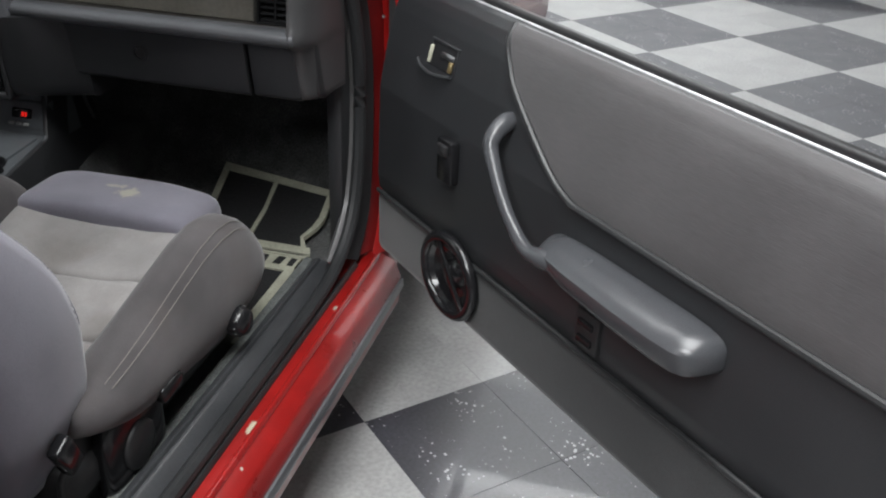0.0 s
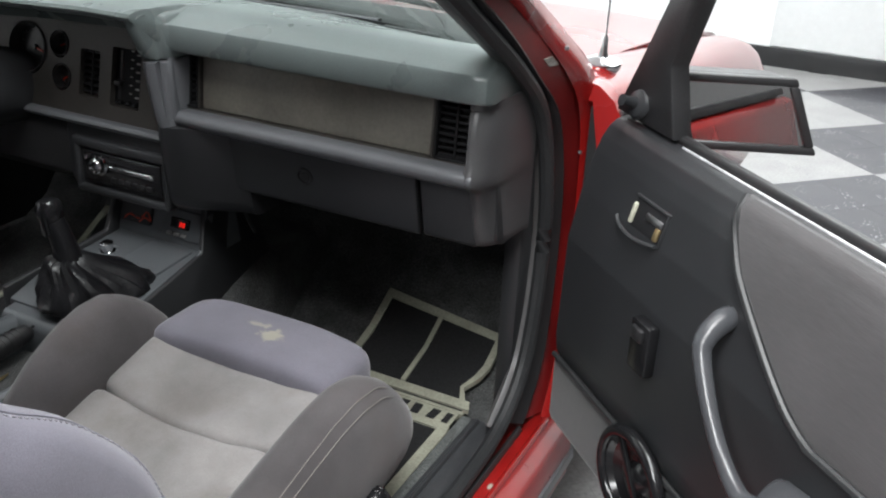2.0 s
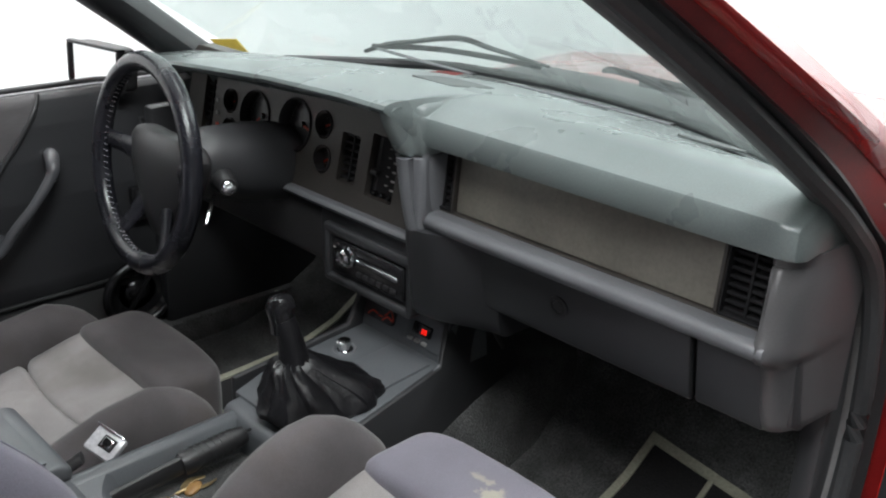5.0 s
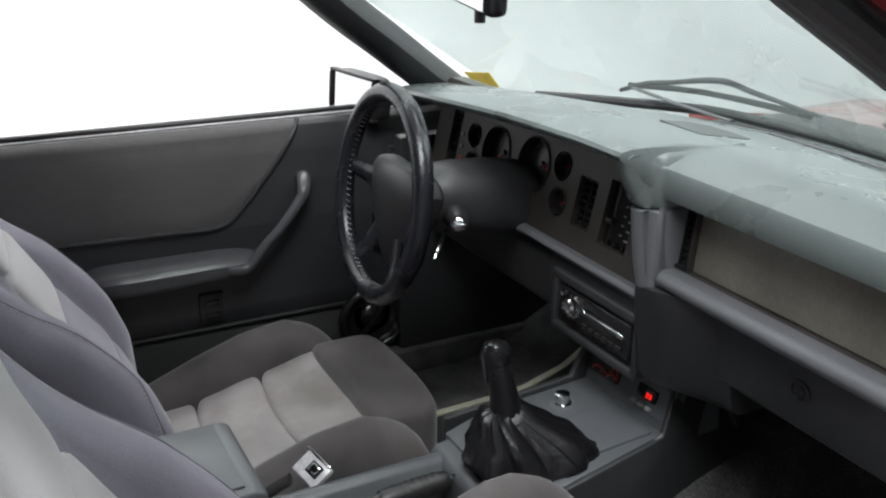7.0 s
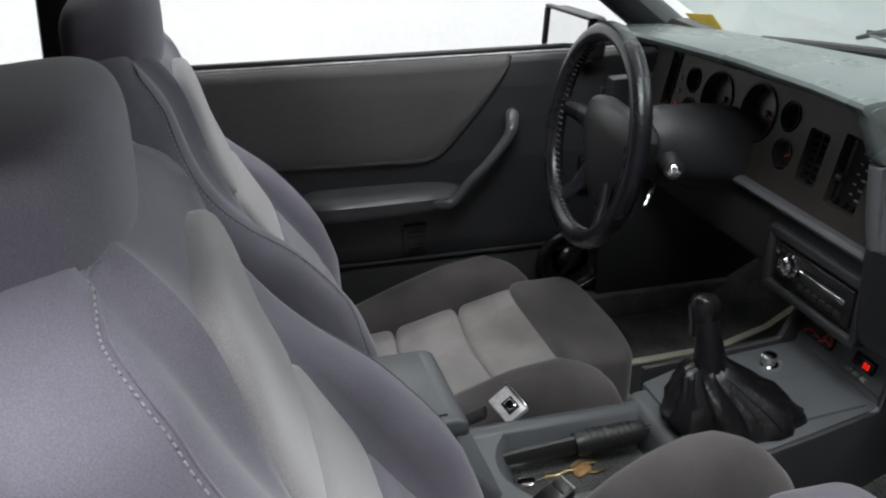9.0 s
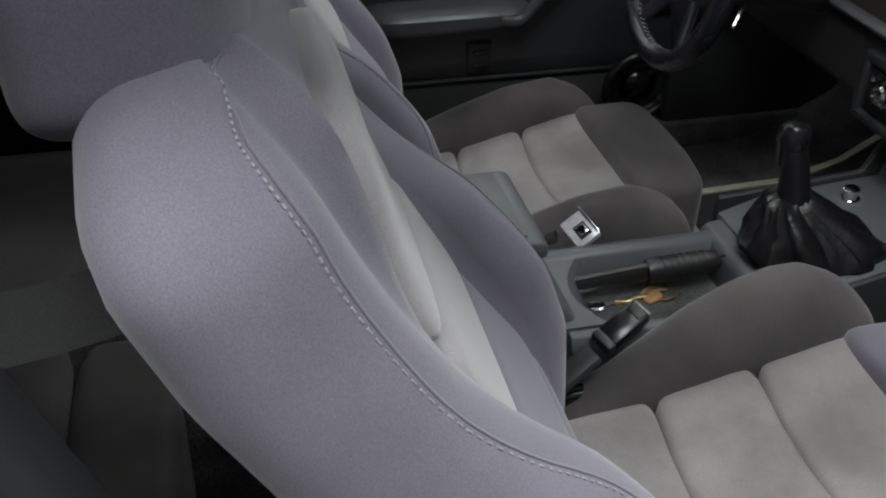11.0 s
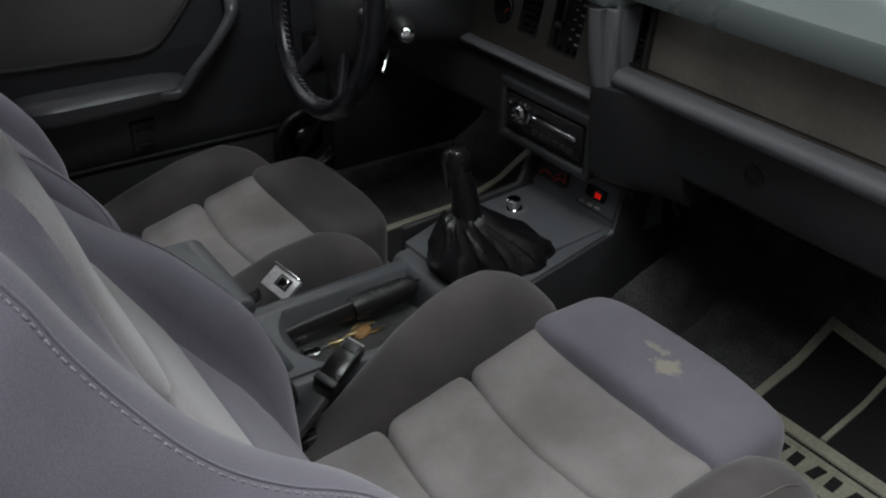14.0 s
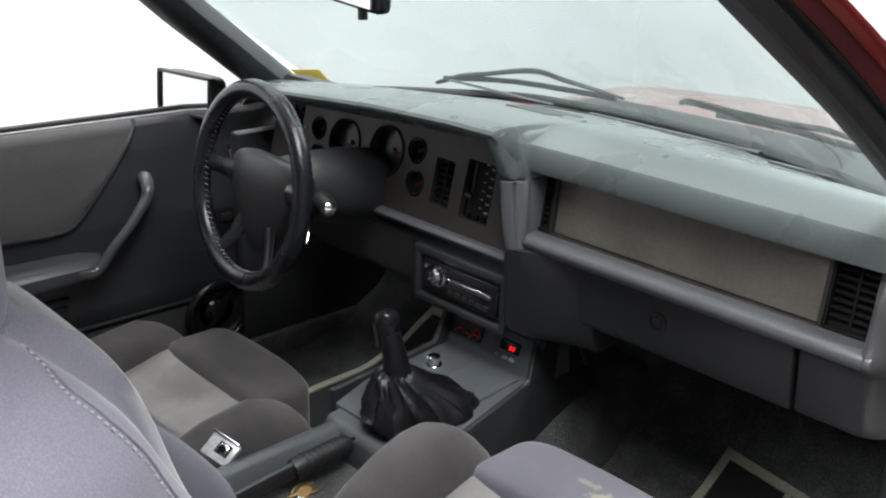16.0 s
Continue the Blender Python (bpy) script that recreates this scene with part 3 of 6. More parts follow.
PADLINE = [(0.66, 1.006), (0.622, 1.004), (0.613, 1.007), (0.610, 1.015), (0.6095, 1.045), (0.6125, 1.0510), (0.620, 1.0542), (0.640, 1.0615), (0.668, 1.0715), (0.72, 1.0710), (0.80, 1.0595), (0.90, 1.042), (1.00, 1.020), (1.12, 0.992), (1.12, 0.955), (0.70, 0.985)]


def dash_pad():
    """Padded top: a deep hood over the gauges that steps back to the passenger side."""
    rings = []
    for x, f, k in ((-0.72, 0, 0.05), (-0.70, 0, 0.03), (-0.66, 0, 0.012), (-0.55, 0, 0.003), (-0.4, 0, 0), (-0.2, 0, 0), (0.0, 0, 0), (0.09, 0, 0), (0.104, 0.0, 0), (0.109, 0.0, 0), (0.1115, 0.10, 0), (0.117, 0.62, 0), (0.125, 0.90, 0), (0.1325, 0.99, 0), (0.136, 1, 0), (0.142, 1, 0), (0.155, 1, 0), (0.24, 1, 0), (0.40, 1, 0), (0.58, 1, 0.0), (0.66, 1, 0.001), (0.69, 1, 0.002), (0.708, 1, 0.002), (0.722, 1, 0.004), (0.731, 1, 0.009), (0.736, 1, 0.020)):
        ring = []
        for (y0, z0), (y1, z1), pinch in zip(HOODLINE, PADLINE, [0] * 6 + [0.15, 0.5] + [0.85] * 5 + [0] * 3):
            y, z = y0 + (y1 - y0) * f, z0 + (z1 - z0) * f
            drop = 0.036 * min(1.3, max(0, (-x - 0.1) / 0.45))
            z -= drop
            step = float(np.interp(x, [0.0, 0.09, 0.112, 0.15, 0.24, 0.40], [0, 0.6, 1, 1, 0.5, 0])) * 0.08 * min(0.2, max(0, y - 0.56))
            near = x + (0.1205 - x) * pinch if 0.109 <= x <= 0.136 else x
            ring.append((near + step, y + 1.1 * k * max(0, 1 - (y - 0.55) / 0.4) - 0.25 * (abs(x) / 0.735) ** 2 * min(1, max(0, (y - 0.72) / 0.4)), z - 0.6 * k * (1 if x < 0 else min(1, max(0, (z - 1.006) / 0.05)))))
        rings.append(ring)
    return loft(rings)


part("dash_pad", dash_pad(), DASH, DB, "grey vinyl padded dash top", smooth=36)
part("glass_gasket", tube([(x, 1.112 - 0.25 * (x / 0.735) ** 2, 1.004 - 0.07 * max(0, -x - 0.28)) for x in np.linspace(-0.66, 0.70, 15)], 0.0105, 8, 3), RUBBER, DB)
for xs in ((-0.02, 0.37), (-0.52, -0.12)):
    line = [(x, 0.972 - 0.37 * x * abs(x), 1.0285 + 0.080 * x * abs(x)) for x in np.linspace(*xs, 8)]
    # raised black band put in for the slot's dark opening; nothing is cut
    slot = part("defroster_slot", tube(line, 0.006, 8, 3, flat=0.35), BLACK, DB)
    part("slot_lip", tube([(x, y - 0.008, z + 0.001) for x, y, z in line], 0.0022, 6, 3), TRIM, slot)
GRILLE = material("dash_grille_plastic", (0.06, 0.069, 0.068), 0.55, 0, 420, 0.2, 0.3, 5, 0.1)


def pad_height(x, y):
    yy = y + 0.25 * (abs(x) / 0.735) ** 2 * min(1, max(0, (y - 0.72) / 0.4))
    return float(np.interp(yy, [0.62, 0.66, 0.73, 0.80, 0.90, 1.00, 1.12], [1.056, 1.0705, 1.0700, 1.0595, 1.042, 1.020, 0.992]))


def grille(outline):
    w = bmesh.new()
    cx, cy = (sum(p[i] for p in outline) / len(outline) for i in (0, 1))
    rings = []
    for k, up in ((1.0, -0.002), (1.0, 0.0014), (0.94, 0.0022), (0.7, 0.0022), (0.35, 0.0022), (0.02, 0.0022)):
        ring = [(cx + (x - cx) * k, cy + (y - cy) * k) for x, y in outline]
        rings.append([(x, y, pad_height(x, y) + up) for x, y in ring])
    return loft(rings, w)


part("speaker_grille", grille([(0.455 + 0.052 * math.cos(2 * math.pi * i / 28), 0.893 + 0.046 * math.sin(2 * math.pi * i / 28)) for i in range(28)]), GRILLE, DB, "flush oval speaker grille")
part("speaker_grille", grille([(-0.045, 0.745), (-0.02, 0.74), (0.03, 0.735), (0.062, 0.735), (0.072, 0.77), (0.08, 0.81), (0.07, 0.83), (0.03, 0.832), (-0.02, 0.828), (-0.04, 0.80)]), GRILLE, DB, "flush square speaker grille")
# column between the gauges and the passenger side, with a seam
def column_ring(z, a, y, e, d):
    return [(a, 0.76, z), (a, y + 0.016, z), (a + 0.003, y + 0.006, z), (a + 0.011, y, z), (a + 0.022, y + 0.001, z), (a + 0.030, y + 0.006, z), (a * 0.3 + e * 0.7, y * 0.35 + d * 0.65, z), (e - 0.005, d - 0.005, z), (e, d + 0.001, z), (e, 0.76, z)]


part("centre_column", loft([column_ring(*r) for r in ((0.989, 0.093, 0.590, 0.132, 0.613), (0.986, 0.089, 0.583, 0.134, 0.608), (0.95, 0.091, 0.586, 0.134, 0.608), (0.91, 0.094, 0.590, 0.133, 0.608), (0.868, 0.098, 0.597, 0.131, 0.610))]), TRIM, DB, smooth=50)
part("column_cap", loft([column_ring(*r) for r in ((1.070, 0.086, 0.562, 0.128, 0.625), (1.064, 0.083, 0.553, 0.132, 0.617), (1.05, 0.083, 0.556, 0.135, 0.611), (1.03, 0.084, 0.565, 0.135, 0.609), (0.997, 0.088, 0.580, 0.135, 0.608), (0.9915, 0.092, 0.587, 0.133, 0.612))]), DASH, DB, smooth=50)


def knee_ring(z, a, y, y1, back):
    """Across the lower dash beside the radio: round at the left, easing back to the glovebox."""
    pts = [(a, y + 0.05), (a, y + 0.014), (a + 0.004, y + 0.004), (a + 0.013, y), (a + 0.026, y + 0.001)]
    for k in (0.15, 0.3, 0.45, 0.6, 0.75, 0.9, 1.0):
        e = k * k * (3 - 2 * k)
        pts.append((a + 0.026 + (0.245 - a - 0.026) * k, y + 0.001 + (y1 - y - 0.001) * e))
    return [(x, yy + back, z) for x, yy in pts] + [(0.245, 0.78, z), (a, 0.78, z)]


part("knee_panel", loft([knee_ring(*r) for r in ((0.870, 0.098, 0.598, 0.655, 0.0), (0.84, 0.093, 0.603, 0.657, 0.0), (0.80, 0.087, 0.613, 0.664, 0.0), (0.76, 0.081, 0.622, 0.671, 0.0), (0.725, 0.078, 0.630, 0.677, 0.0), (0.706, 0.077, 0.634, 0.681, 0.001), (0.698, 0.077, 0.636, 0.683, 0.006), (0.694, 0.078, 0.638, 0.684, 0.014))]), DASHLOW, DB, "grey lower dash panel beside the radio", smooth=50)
# passenger trim surround and inlay


def slab(x0, x1, z0, z1, y0, y1, lean=0.28, r=0.004, bm=None, ref=0.89):
    """A box on the leaning dash face: y is deeper with height."""
    b = box(x0, x1, y0, y1, z0, z1, r)
    for v in b.verts:
        v.co.y += (v.co.z - ref) * lean
    return join(bm, b)


part("trim_post", prism([(0.126, 0.609), (0.132, 0.608), (0.135, 0.614), (0.128, 0.66), (0.118, 0.66)], 0.884, 1.012, "z", 0.002), TRIM, DB)
part("trim_lip", prism([(0.634, 0.862), (0.616, 0.872), (0.611, 0.881), (0.613, 0.890), (0.622, 0.896), (0.648, 0.896), (0.67, 0.890), (0.67, 0.864)], 0.118, 0.716, "x", 0.003), TRIM, DB, "silver grey lower trim lip")
part("trim_end", loft([[(0.700, y + 0.004, z), (0.706, y, z), (0.715, y + 0.003, z), (0.724, y + 0.012, z), (0.731, y + 0.027, z), (0.737, y + 0.055, z), (0.742, y + 0.10, z), (0.745, 0.80, z), (0.700, 0.80, z)] for z, y in ((1.004, 0.630), (0.9935, 0.629), (0.990, 0.633), (0.986, 0.628), (0.94, 0.624), (0.905, 0.620), (0.895, 0.615), (0.885, 0.611), (0.874, 0.613), (0.866, 0.622), (0.860, 0.636), (0.852, 0.643), (0.80, 0.657), (0.765, 0.668), (0.752, 0.674), (0.749, 0.684))]), ENDGREY, DB, "grey end panel of the dash", smooth=50)
part("trim_top", slab(0.118, 0.712, 0.998, 1.010, 0.622, 0.66, 0.1), BEZEL, DB)
part("inlay_panel", slab(0.163, 0.624, 0.899, 0.994, 0.651, 0.69, 0.1), INLAY, DB, "smoked tan inlay panel")
fr = bmesh.new()
for a in ((0.106, 0.706, 0.891, 0.898), (0.158, 0.162, 0.898, 0.997), (0.625, 0.632, 0.898, 0.997), (0.162, 0.625, 0.994, 0.999)):
    slab(*a, 0.645, 0.69, 0.1, bm=fr)
part("inlay_frame", fr, BEZEL, DB)


def vent(parent, x0, x1, z0, z1, y, lean, rows):
    b = part("air_vent", slab(x0, x1, z0, z1, y + 0.022, y + 0.05, lean, 0.002), VENTBLACK, parent, "black slatted air vent")
    rim = bmesh.new()
    for a in ((x0, x0 + 0.003, z0, z1), (x1 - 0.003, x1, z0, z1), (x0, x1, z0, z0 + 0.003), (x0, x1, z1 - 0.003, z1)):
        slab(*a, y, y + 0.03, lean, 0.001, rim)
    part("rim", rim, VENTBLACK, b)
    for i in range(rows):
        z = z0 + (z1 - z0) * (i + 0.5) / rows
        part("slat", slab(x0 + 0.003, x1 - 0.003, z - 0.0022, z + 0.0022, y + 0.009, y + 0.022, lean, 0.0008), VENTBLACK, b)
    part("divider", slab((x0 + x1) / 2 - 0.002, (x0 + x1) / 2 + 0.002, z0, z1, y + 0.006, y + 0.02, lean, 0.0008), VENTBLACK, b)
    return b


vent(DB, 0.112, 0.157, 0.899, 0.996, 0.645, 0.1, 9)
vent(DB, 0.633, 0.700, 0.899, 0.998, 0.645, 0.1, 9)
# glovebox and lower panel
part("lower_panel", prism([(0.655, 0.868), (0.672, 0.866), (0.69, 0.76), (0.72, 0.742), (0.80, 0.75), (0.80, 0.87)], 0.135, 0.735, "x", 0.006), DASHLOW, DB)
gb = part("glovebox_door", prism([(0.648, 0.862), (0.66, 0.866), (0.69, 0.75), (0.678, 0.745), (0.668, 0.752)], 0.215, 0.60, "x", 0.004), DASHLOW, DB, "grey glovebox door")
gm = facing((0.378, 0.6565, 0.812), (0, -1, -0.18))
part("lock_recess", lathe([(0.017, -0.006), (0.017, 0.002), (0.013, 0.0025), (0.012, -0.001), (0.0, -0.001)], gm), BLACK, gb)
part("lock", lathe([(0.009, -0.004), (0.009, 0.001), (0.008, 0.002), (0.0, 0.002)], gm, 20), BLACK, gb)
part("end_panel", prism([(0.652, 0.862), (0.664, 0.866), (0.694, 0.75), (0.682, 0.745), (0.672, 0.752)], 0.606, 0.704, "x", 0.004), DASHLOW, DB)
part("underside", box(0.14, 0.73, 0.70, 1.14, 0.752, 0.764), BLACK, DB)
# gauge bezel


def bez(x0, x1, z0, z1, y0, y1, r=0.003, bm=None):
    return slab(x0, x1, z0, z1, y0, y1, 0.22, r, bm)


def disc_loop(x, z, r, n=32):
    return [(x + r * math.cos(2 * math.pi * i / n), z + r * math.sin(2 * math.pi * i / n)) for i in range(n)]


def rect_loop(x0, x1, z0, z1, r=0.004, n=4):
    out = []
    for cx, cz, a0 in ((x1 - r, z1 - r, 0), (x0 + r, z1 - r, 90), (x0 + r, z0 + r, 180), (x1 - r, z0 + r, 270)):
        out += [(cx + r * math.cos(radians(a0 + 90 * i / n)), cz + r * math.sin(radians(a0 + 90 * i / n))) for i in range(n + 1)]
    return out


def pierced(c, lp):
    """Whether a place lies within a loop of (x, z)."""
    inside = False
    for (ax, az), (bx, bz) in zip(lp, lp[1:] + lp[:1]):
        if (az > c.z) != (bz > c.z) and c.x < ax + (c.z - az) * (bx - ax) / (bz - az):
            inside = not inside
    return inside


def pierced_plate(outer, holes, depth):
    """A sheet on the leaning gauge face with holes whose walls run back into it."""
    w = bmesh.new()
    at = lambda x, z, d: (x, 0.653 + (z - 0.89) * 0.22 + d, z)  # noqa: E731
    rim, edges = [], []
    for lp in [outer] + holes:
        vs = [w.verts.new(at(x, z, 0)) for x, z in lp]
        edges += [w.edges.new((vs[i], vs[(i + 1) % len(vs)])) for i in range(len(vs))]
        rim.append((lp, vs))
    bmesh.ops.triangle_fill(w, use_beauty=True, edges=edges)
    solid = [f for f in w.faces if any(pierced(f.calc_center_median(), lp) for lp in holes)]
    bmesh.ops.delete(w, geom=solid, context="FACES_ONLY")
    for lp, vs in rim:
        back = [w.verts.new(at(x, z, depth)) for x, z in lp]
        for i in range(len(vs)):
            j = (i + 1) % len(vs)
            w.faces.new((vs[i], vs[j], back[j], back[i]))
    return w


GAUGES = [(-0.412, 0.932, 0.049), (-0.281, 0.942, 0.049), (-0.1955, 0.960, 0.0235), (-0.186, 0.900, 0.0235), (-0.502, 0.945, 0.0225), (-0.493, 0.890, 0.0225)]
SLOTS = [(-0.60, -0.560, 0.875, 0.985), (-0.140, -0.090, 0.876, 0.962), (-0.060, 0.012, 0.868, 0.976)]
part("gauge_bezel", pierced_plate(rect_loop(-0.66, 0.096, 0.835, 1.038, 0.02), [disc_loop(*g) for g in GAUGES] + [rect_loop(*a) for a in SLOTS], 0.03), BEZEL, DB, "dull bronze gauge bezel", smooth=25)
part("bezel_lip", prism([(0.632, 0.822), (0.624, 0.831), (0.632, 0.839), (0.665, 0.842), (0.675, 0.82)], -0.30, 0.092, "x", 0.003), TRIM, DB)
part("column_shroud_panel", prism([(0.66, 0.84), (0.645, 0.80), (0.66, 0.70), (0.72, 0.66), (0.80, 0.66), (0.80, 0.84)], -0.70, -0.18, "x", 0.008), BLACK, DB)


def gauge(x, z, r, needle=0.0, big=False, red=None):
    y = 0.653 + (z - 0.89) * 0.22
    m = facing((x, y + 0.020, z), (0, -1, 0.22))
    g = part("gauge", lathe([(r * 1.05, -0.006), (r * 1.05, -0.001), (r * 0.55, -0.0005), (0, 0.0)], m, 32), DARKGAUGE, DB, "round black gauge in a deep well" if big else "")
    part("well_ring", lathe([(r * 1.0, 0.018), (r * 1.03, 0.0225), (r * 0.975, 0.0235), (r * 0.955, 0.020), (r * 0.94, 0.002), (r * 0.99, 0.001), (r * 1.0, 0.018)], m, 32, caps=False), BLACK, g)
    tick = bmesh.new()
    k = 28 if big else 9
    for i in range(k):
        a = radians(225 - 270 * i / (k - 1))
        long = 0.70 if i % 3 == 0 else 0.77
        box(r * long, r * 0.84, -0.0006, 0.0006, 0.0002, 0.0008, m=m @ Matrix.Rotation(a, 4, "Z"), bm=tick)
    part("ticks", tick, WHITEINK, g)
    if red:
        arc = bmesh.new()
        for i in range(8):
            a = radians(red[0] + (red[1] - red[0]) * i / 7)
            box(r * 0.76, r * 0.88, -r * 0.05, r * 0.05, 0.0004, 0.0010, m=m @ Matrix.Rotation(a, 4, "Z"), bm=arc)
        part("red_zone", arc, ORANGE, g)
    part("needle", box(-0.006, r * 0.72, -0.0014, 0.0014, 0.0025, 0.0040, m=m @ Matrix.Rotation(radians(needle), 4, "Z")), ORANGE, g)
    part("hub", lathe([(r * 0.12, 0), (r * 0.1, 0.006), (0, 0.006)], m, 14), BLACK, g)


for i, (gx, gz, gr) in enumerate(GAUGES):
    gauge(gx, gz, gr, (222, -15, 205, 215, 200, 210)[i], i < 2, (-45, 5) if i == 0 else None)
part("trip_knob", lathe([(0.005, 0), (0.005, 0.016), (0.004, 0.018), (0, 0.018)], facing((-0.292, 0.668, 0.906), (0, -1, 0.22)), 12), CHROME, DB)


def slats(x0, x1, z0, z1, rows):
    b = part("air_vent", bez(x0, x1, z0, z1, 0.683, 0.70), VENTBLACK, DB, "black slatted air vent")
    for i in range(rows):
        z = z0 + (z1 - z0) * (i + 0.5) / rows
        part("slat", bez(x0 + 0.001, x1 - 0.001, z - 0.0022, z + 0.0022, 0.662, 0.68, 0.0008), VENTBLACK, b)
    part("divider", bez((x0 + x1) / 2 - 0.002, (x0 + x1) / 2 + 0.002, z0, z1, 0.660, 0.68, 0.0008), VENTBLACK, b)


slats(*SLOTS[0], 8)
slats(*SLOTS[1], 7)
hc = part("heater_control", bez(-0.062, 0.014, 0.866, 0.978, 0.666, 0.69), VENTBLACK, DB, "black heater control panel")
for i in range(6):
    z = 0.885 + 0.0155 * i
    part("legend", bez(-0.010, -0.001, z, z + 0.0028, 0.6645, 0.668, 0.0003), WHITEINK, hc)
    part("legend", bez(-0.024, -0.018, z + 0.006, z + 0.008, 0.6645, 0.668, 0.0003), WHITEINK, hc)
part("slider_track", bez(-0.052, -0.044, 0.876, 0.968, 0.6645, 0.668, 0.001), BLACK, hc)
part("slider", bez(-0.056, -0.040, 0.905, 0.914, 0.655, 0.668, 0.002), BLACK, hc)
for i in range(3):
    part("knob", lathe([(0.0045, 0), (0.0045, 0.010), (0.003, 0.012), (0, 0.012)], facing((-0.042 + 0.02 * i, 0.6635, 0.874), (0, -1, 0.22)), 12), GLOSS, hc)
for i in range(3):
    part("indicator", bez(-0.551 + 0.004 * i, -0.543 + 0.004 * i, 0.938 - 0.024 * i, 0.945 - 0.024 * i, 0.650, 0.66, 0.001), ORANGE if i == 2 else WHITEINK, DB)
# centre stack with the radio
sr = bmesh.new()
for a in ((-0.158, 0.080, 0.776, 0.796), (-0.158, 0.080, 0.682, 0.699), (-0.158, -0.142, 0.690, 0.788), (0.068, 0.082, 0.690, 0.788)):
    box(a[0], a[1], 0.632, 0.70, a[2], a[3], 0.006, 3, bm=sr)
part("radio_surround", sr, DASHLOW, DB, "dark grey rounded radio surround", smooth=50)
part("stack_panel", prism([(0.652, 0.690), (0.646, 0.70), (0.644, 0.80), (0.650, 0.832), (0.70, 0.835), (0.70, 0.69)], -0.180, 0.092, "x", 0.004), DASHLOW, DB, "dark grey panel round the radio")
part("faceplate", box(-0.146, 0.072, 0.641, 0.72, 0.694, 0.782, 0.003), BLACK, DB)
RD = part("radio", box(-0.132, 0.062, 0.634, 0.66, 0.708, 0.772, 0.004, 3), GLOSS, DB, "black car radio with chrome knob")
part("tape_slot", box(-0.062, 0.048, 0.630, 0.637, 0.741, 0.751, 0.003, 3), CHROME, RD, "chrome slot lip")
part("slot_mouth", box(-0.056, 0.036, 0.6285, 0.632, 0.7445, 0.7475, 0.0008), BLACK, RD)
for i in range(6):
    part("button", box(-0.060 + 0.018 * i, -0.046 + 0.018 * i, 0.6295, 0.636, 0.717, 0.727, 0.0015), BLACK, RD)
part("display", box(-0.060, 0.030, 0.632, 0.636, 0.757, 0.767, 0.001), DARKGAUGE, RD)
part("knob", lathe([(0.021, 0), (0.021, 0.004), (0.017, 0.006), (0.0165, 0.015), (0.013, 0.019), (0.0095, 0.016), (0.0, 0.0165)], facing((-0.086, 0.634, 0.747), (0, -1, 0.05)), 9), CHROME, RD, "faceted chrome volume knob")
part("button", lathe([(0.005, 0), (0.005, 0.004), (0, 0.0045)], facing((-0.121, 0.634, 0.760), (0, -1, 0)), 10), CHROME, RD)
part("cable", tube([(0.14, 0.70, 0.70), (0.17, 0.72, 0.705), (0.20, 0.71, 0.72), (0.17, 0.75, 0.66), (0.15, 0.8, 0.6)], 0.004, 8), BLACK, DB)

# ---------------------------------------------------------------- centre console
CN = thing("centre_console", "grey plastic centre console with a lighter and clock", "console", pose(0, 0.3, 0.35))
part("front_face", loft([[(-0.122, y, z), (k, y, z), (k, 0.80, z), (-0.122, 0.80, z)] for y, z, k in ((0.682, 0.570, 0.112), (0.688, 0.60, 0.108), (0.712, 0.675, 0.096), (0.72, 0.690, 0.094))]), CONSOLE, CN)
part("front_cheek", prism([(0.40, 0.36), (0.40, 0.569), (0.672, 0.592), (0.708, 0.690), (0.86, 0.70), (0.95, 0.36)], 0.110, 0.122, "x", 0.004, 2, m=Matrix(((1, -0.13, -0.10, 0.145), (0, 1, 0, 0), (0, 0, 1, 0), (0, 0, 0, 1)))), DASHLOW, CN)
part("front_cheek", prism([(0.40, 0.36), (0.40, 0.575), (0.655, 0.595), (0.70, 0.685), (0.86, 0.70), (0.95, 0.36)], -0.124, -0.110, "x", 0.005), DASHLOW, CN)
part("top_plate", prism([(-0.085, 0.385), (0.145, 0.385), (0.114, 0.686), (-0.108, 0.686), (-0.108, 0.47)], 0.545, 0.561, "z", 0.004, 2, m=Matrix(((1, 0, 0, 0), (0, 1, 0, 0), (0, 0.075, 1, -0.022), (0, 0, 0, 1)))), CONSOLE, CN)
part("edge_strip", tube([(0.148, 0.41, 0.566), (0.128, 0.55, 0.578), (0.114, 0.672, 0.5915), (0.1075, 0.700, 0.655), (0.105, 0.712, 0.688)], 0.0035, 8, 4), CONSOLE, CN)
part("lid", prism([(0.53, 0.580), (0.53, 0.5845), (0.668, 0.5935), (0.668, 0.583)], -0.005, 0.098, "x", 0.002), CONSOLE, CN, "blue grey ashtray lid")


def face_slab(x0, x1, z0, z1, y0, y1, lean=0.48, r=0.004, bm=None):
    return slab(x0, x1, z0, z1, y0 + 0.017, y1 + 0.017, 0.32, r, bm, 0.63)


# slab proud of the face; its black stands for the shade inside a pocket
part("pocket", face_slab(-0.105, -0.025, 0.612, 0.664, 0.672, 0.71, 0.48, 0.003), BLACK, CN, "black slab for a shaded pocket, with loose wires")
for i, c in enumerate((ORANGE, BLACK, ORANGE)):
    part("wire", tube([(-0.09 + 0.02 * i, 0.684, 0.618), (-0.07 + 0.02 * i, 0.680, 0.632), (-0.05 + 0.015 * i, 0.684, 0.625), (-0.035, 0.694, 0.64)], 0.0015, 6), c, CN)
CK = part("clock", face_slab(0.005, 0.11, 0.602, 0.658, 0.676, 0.70, 0.48, 0.003), CONSOLE, CN)
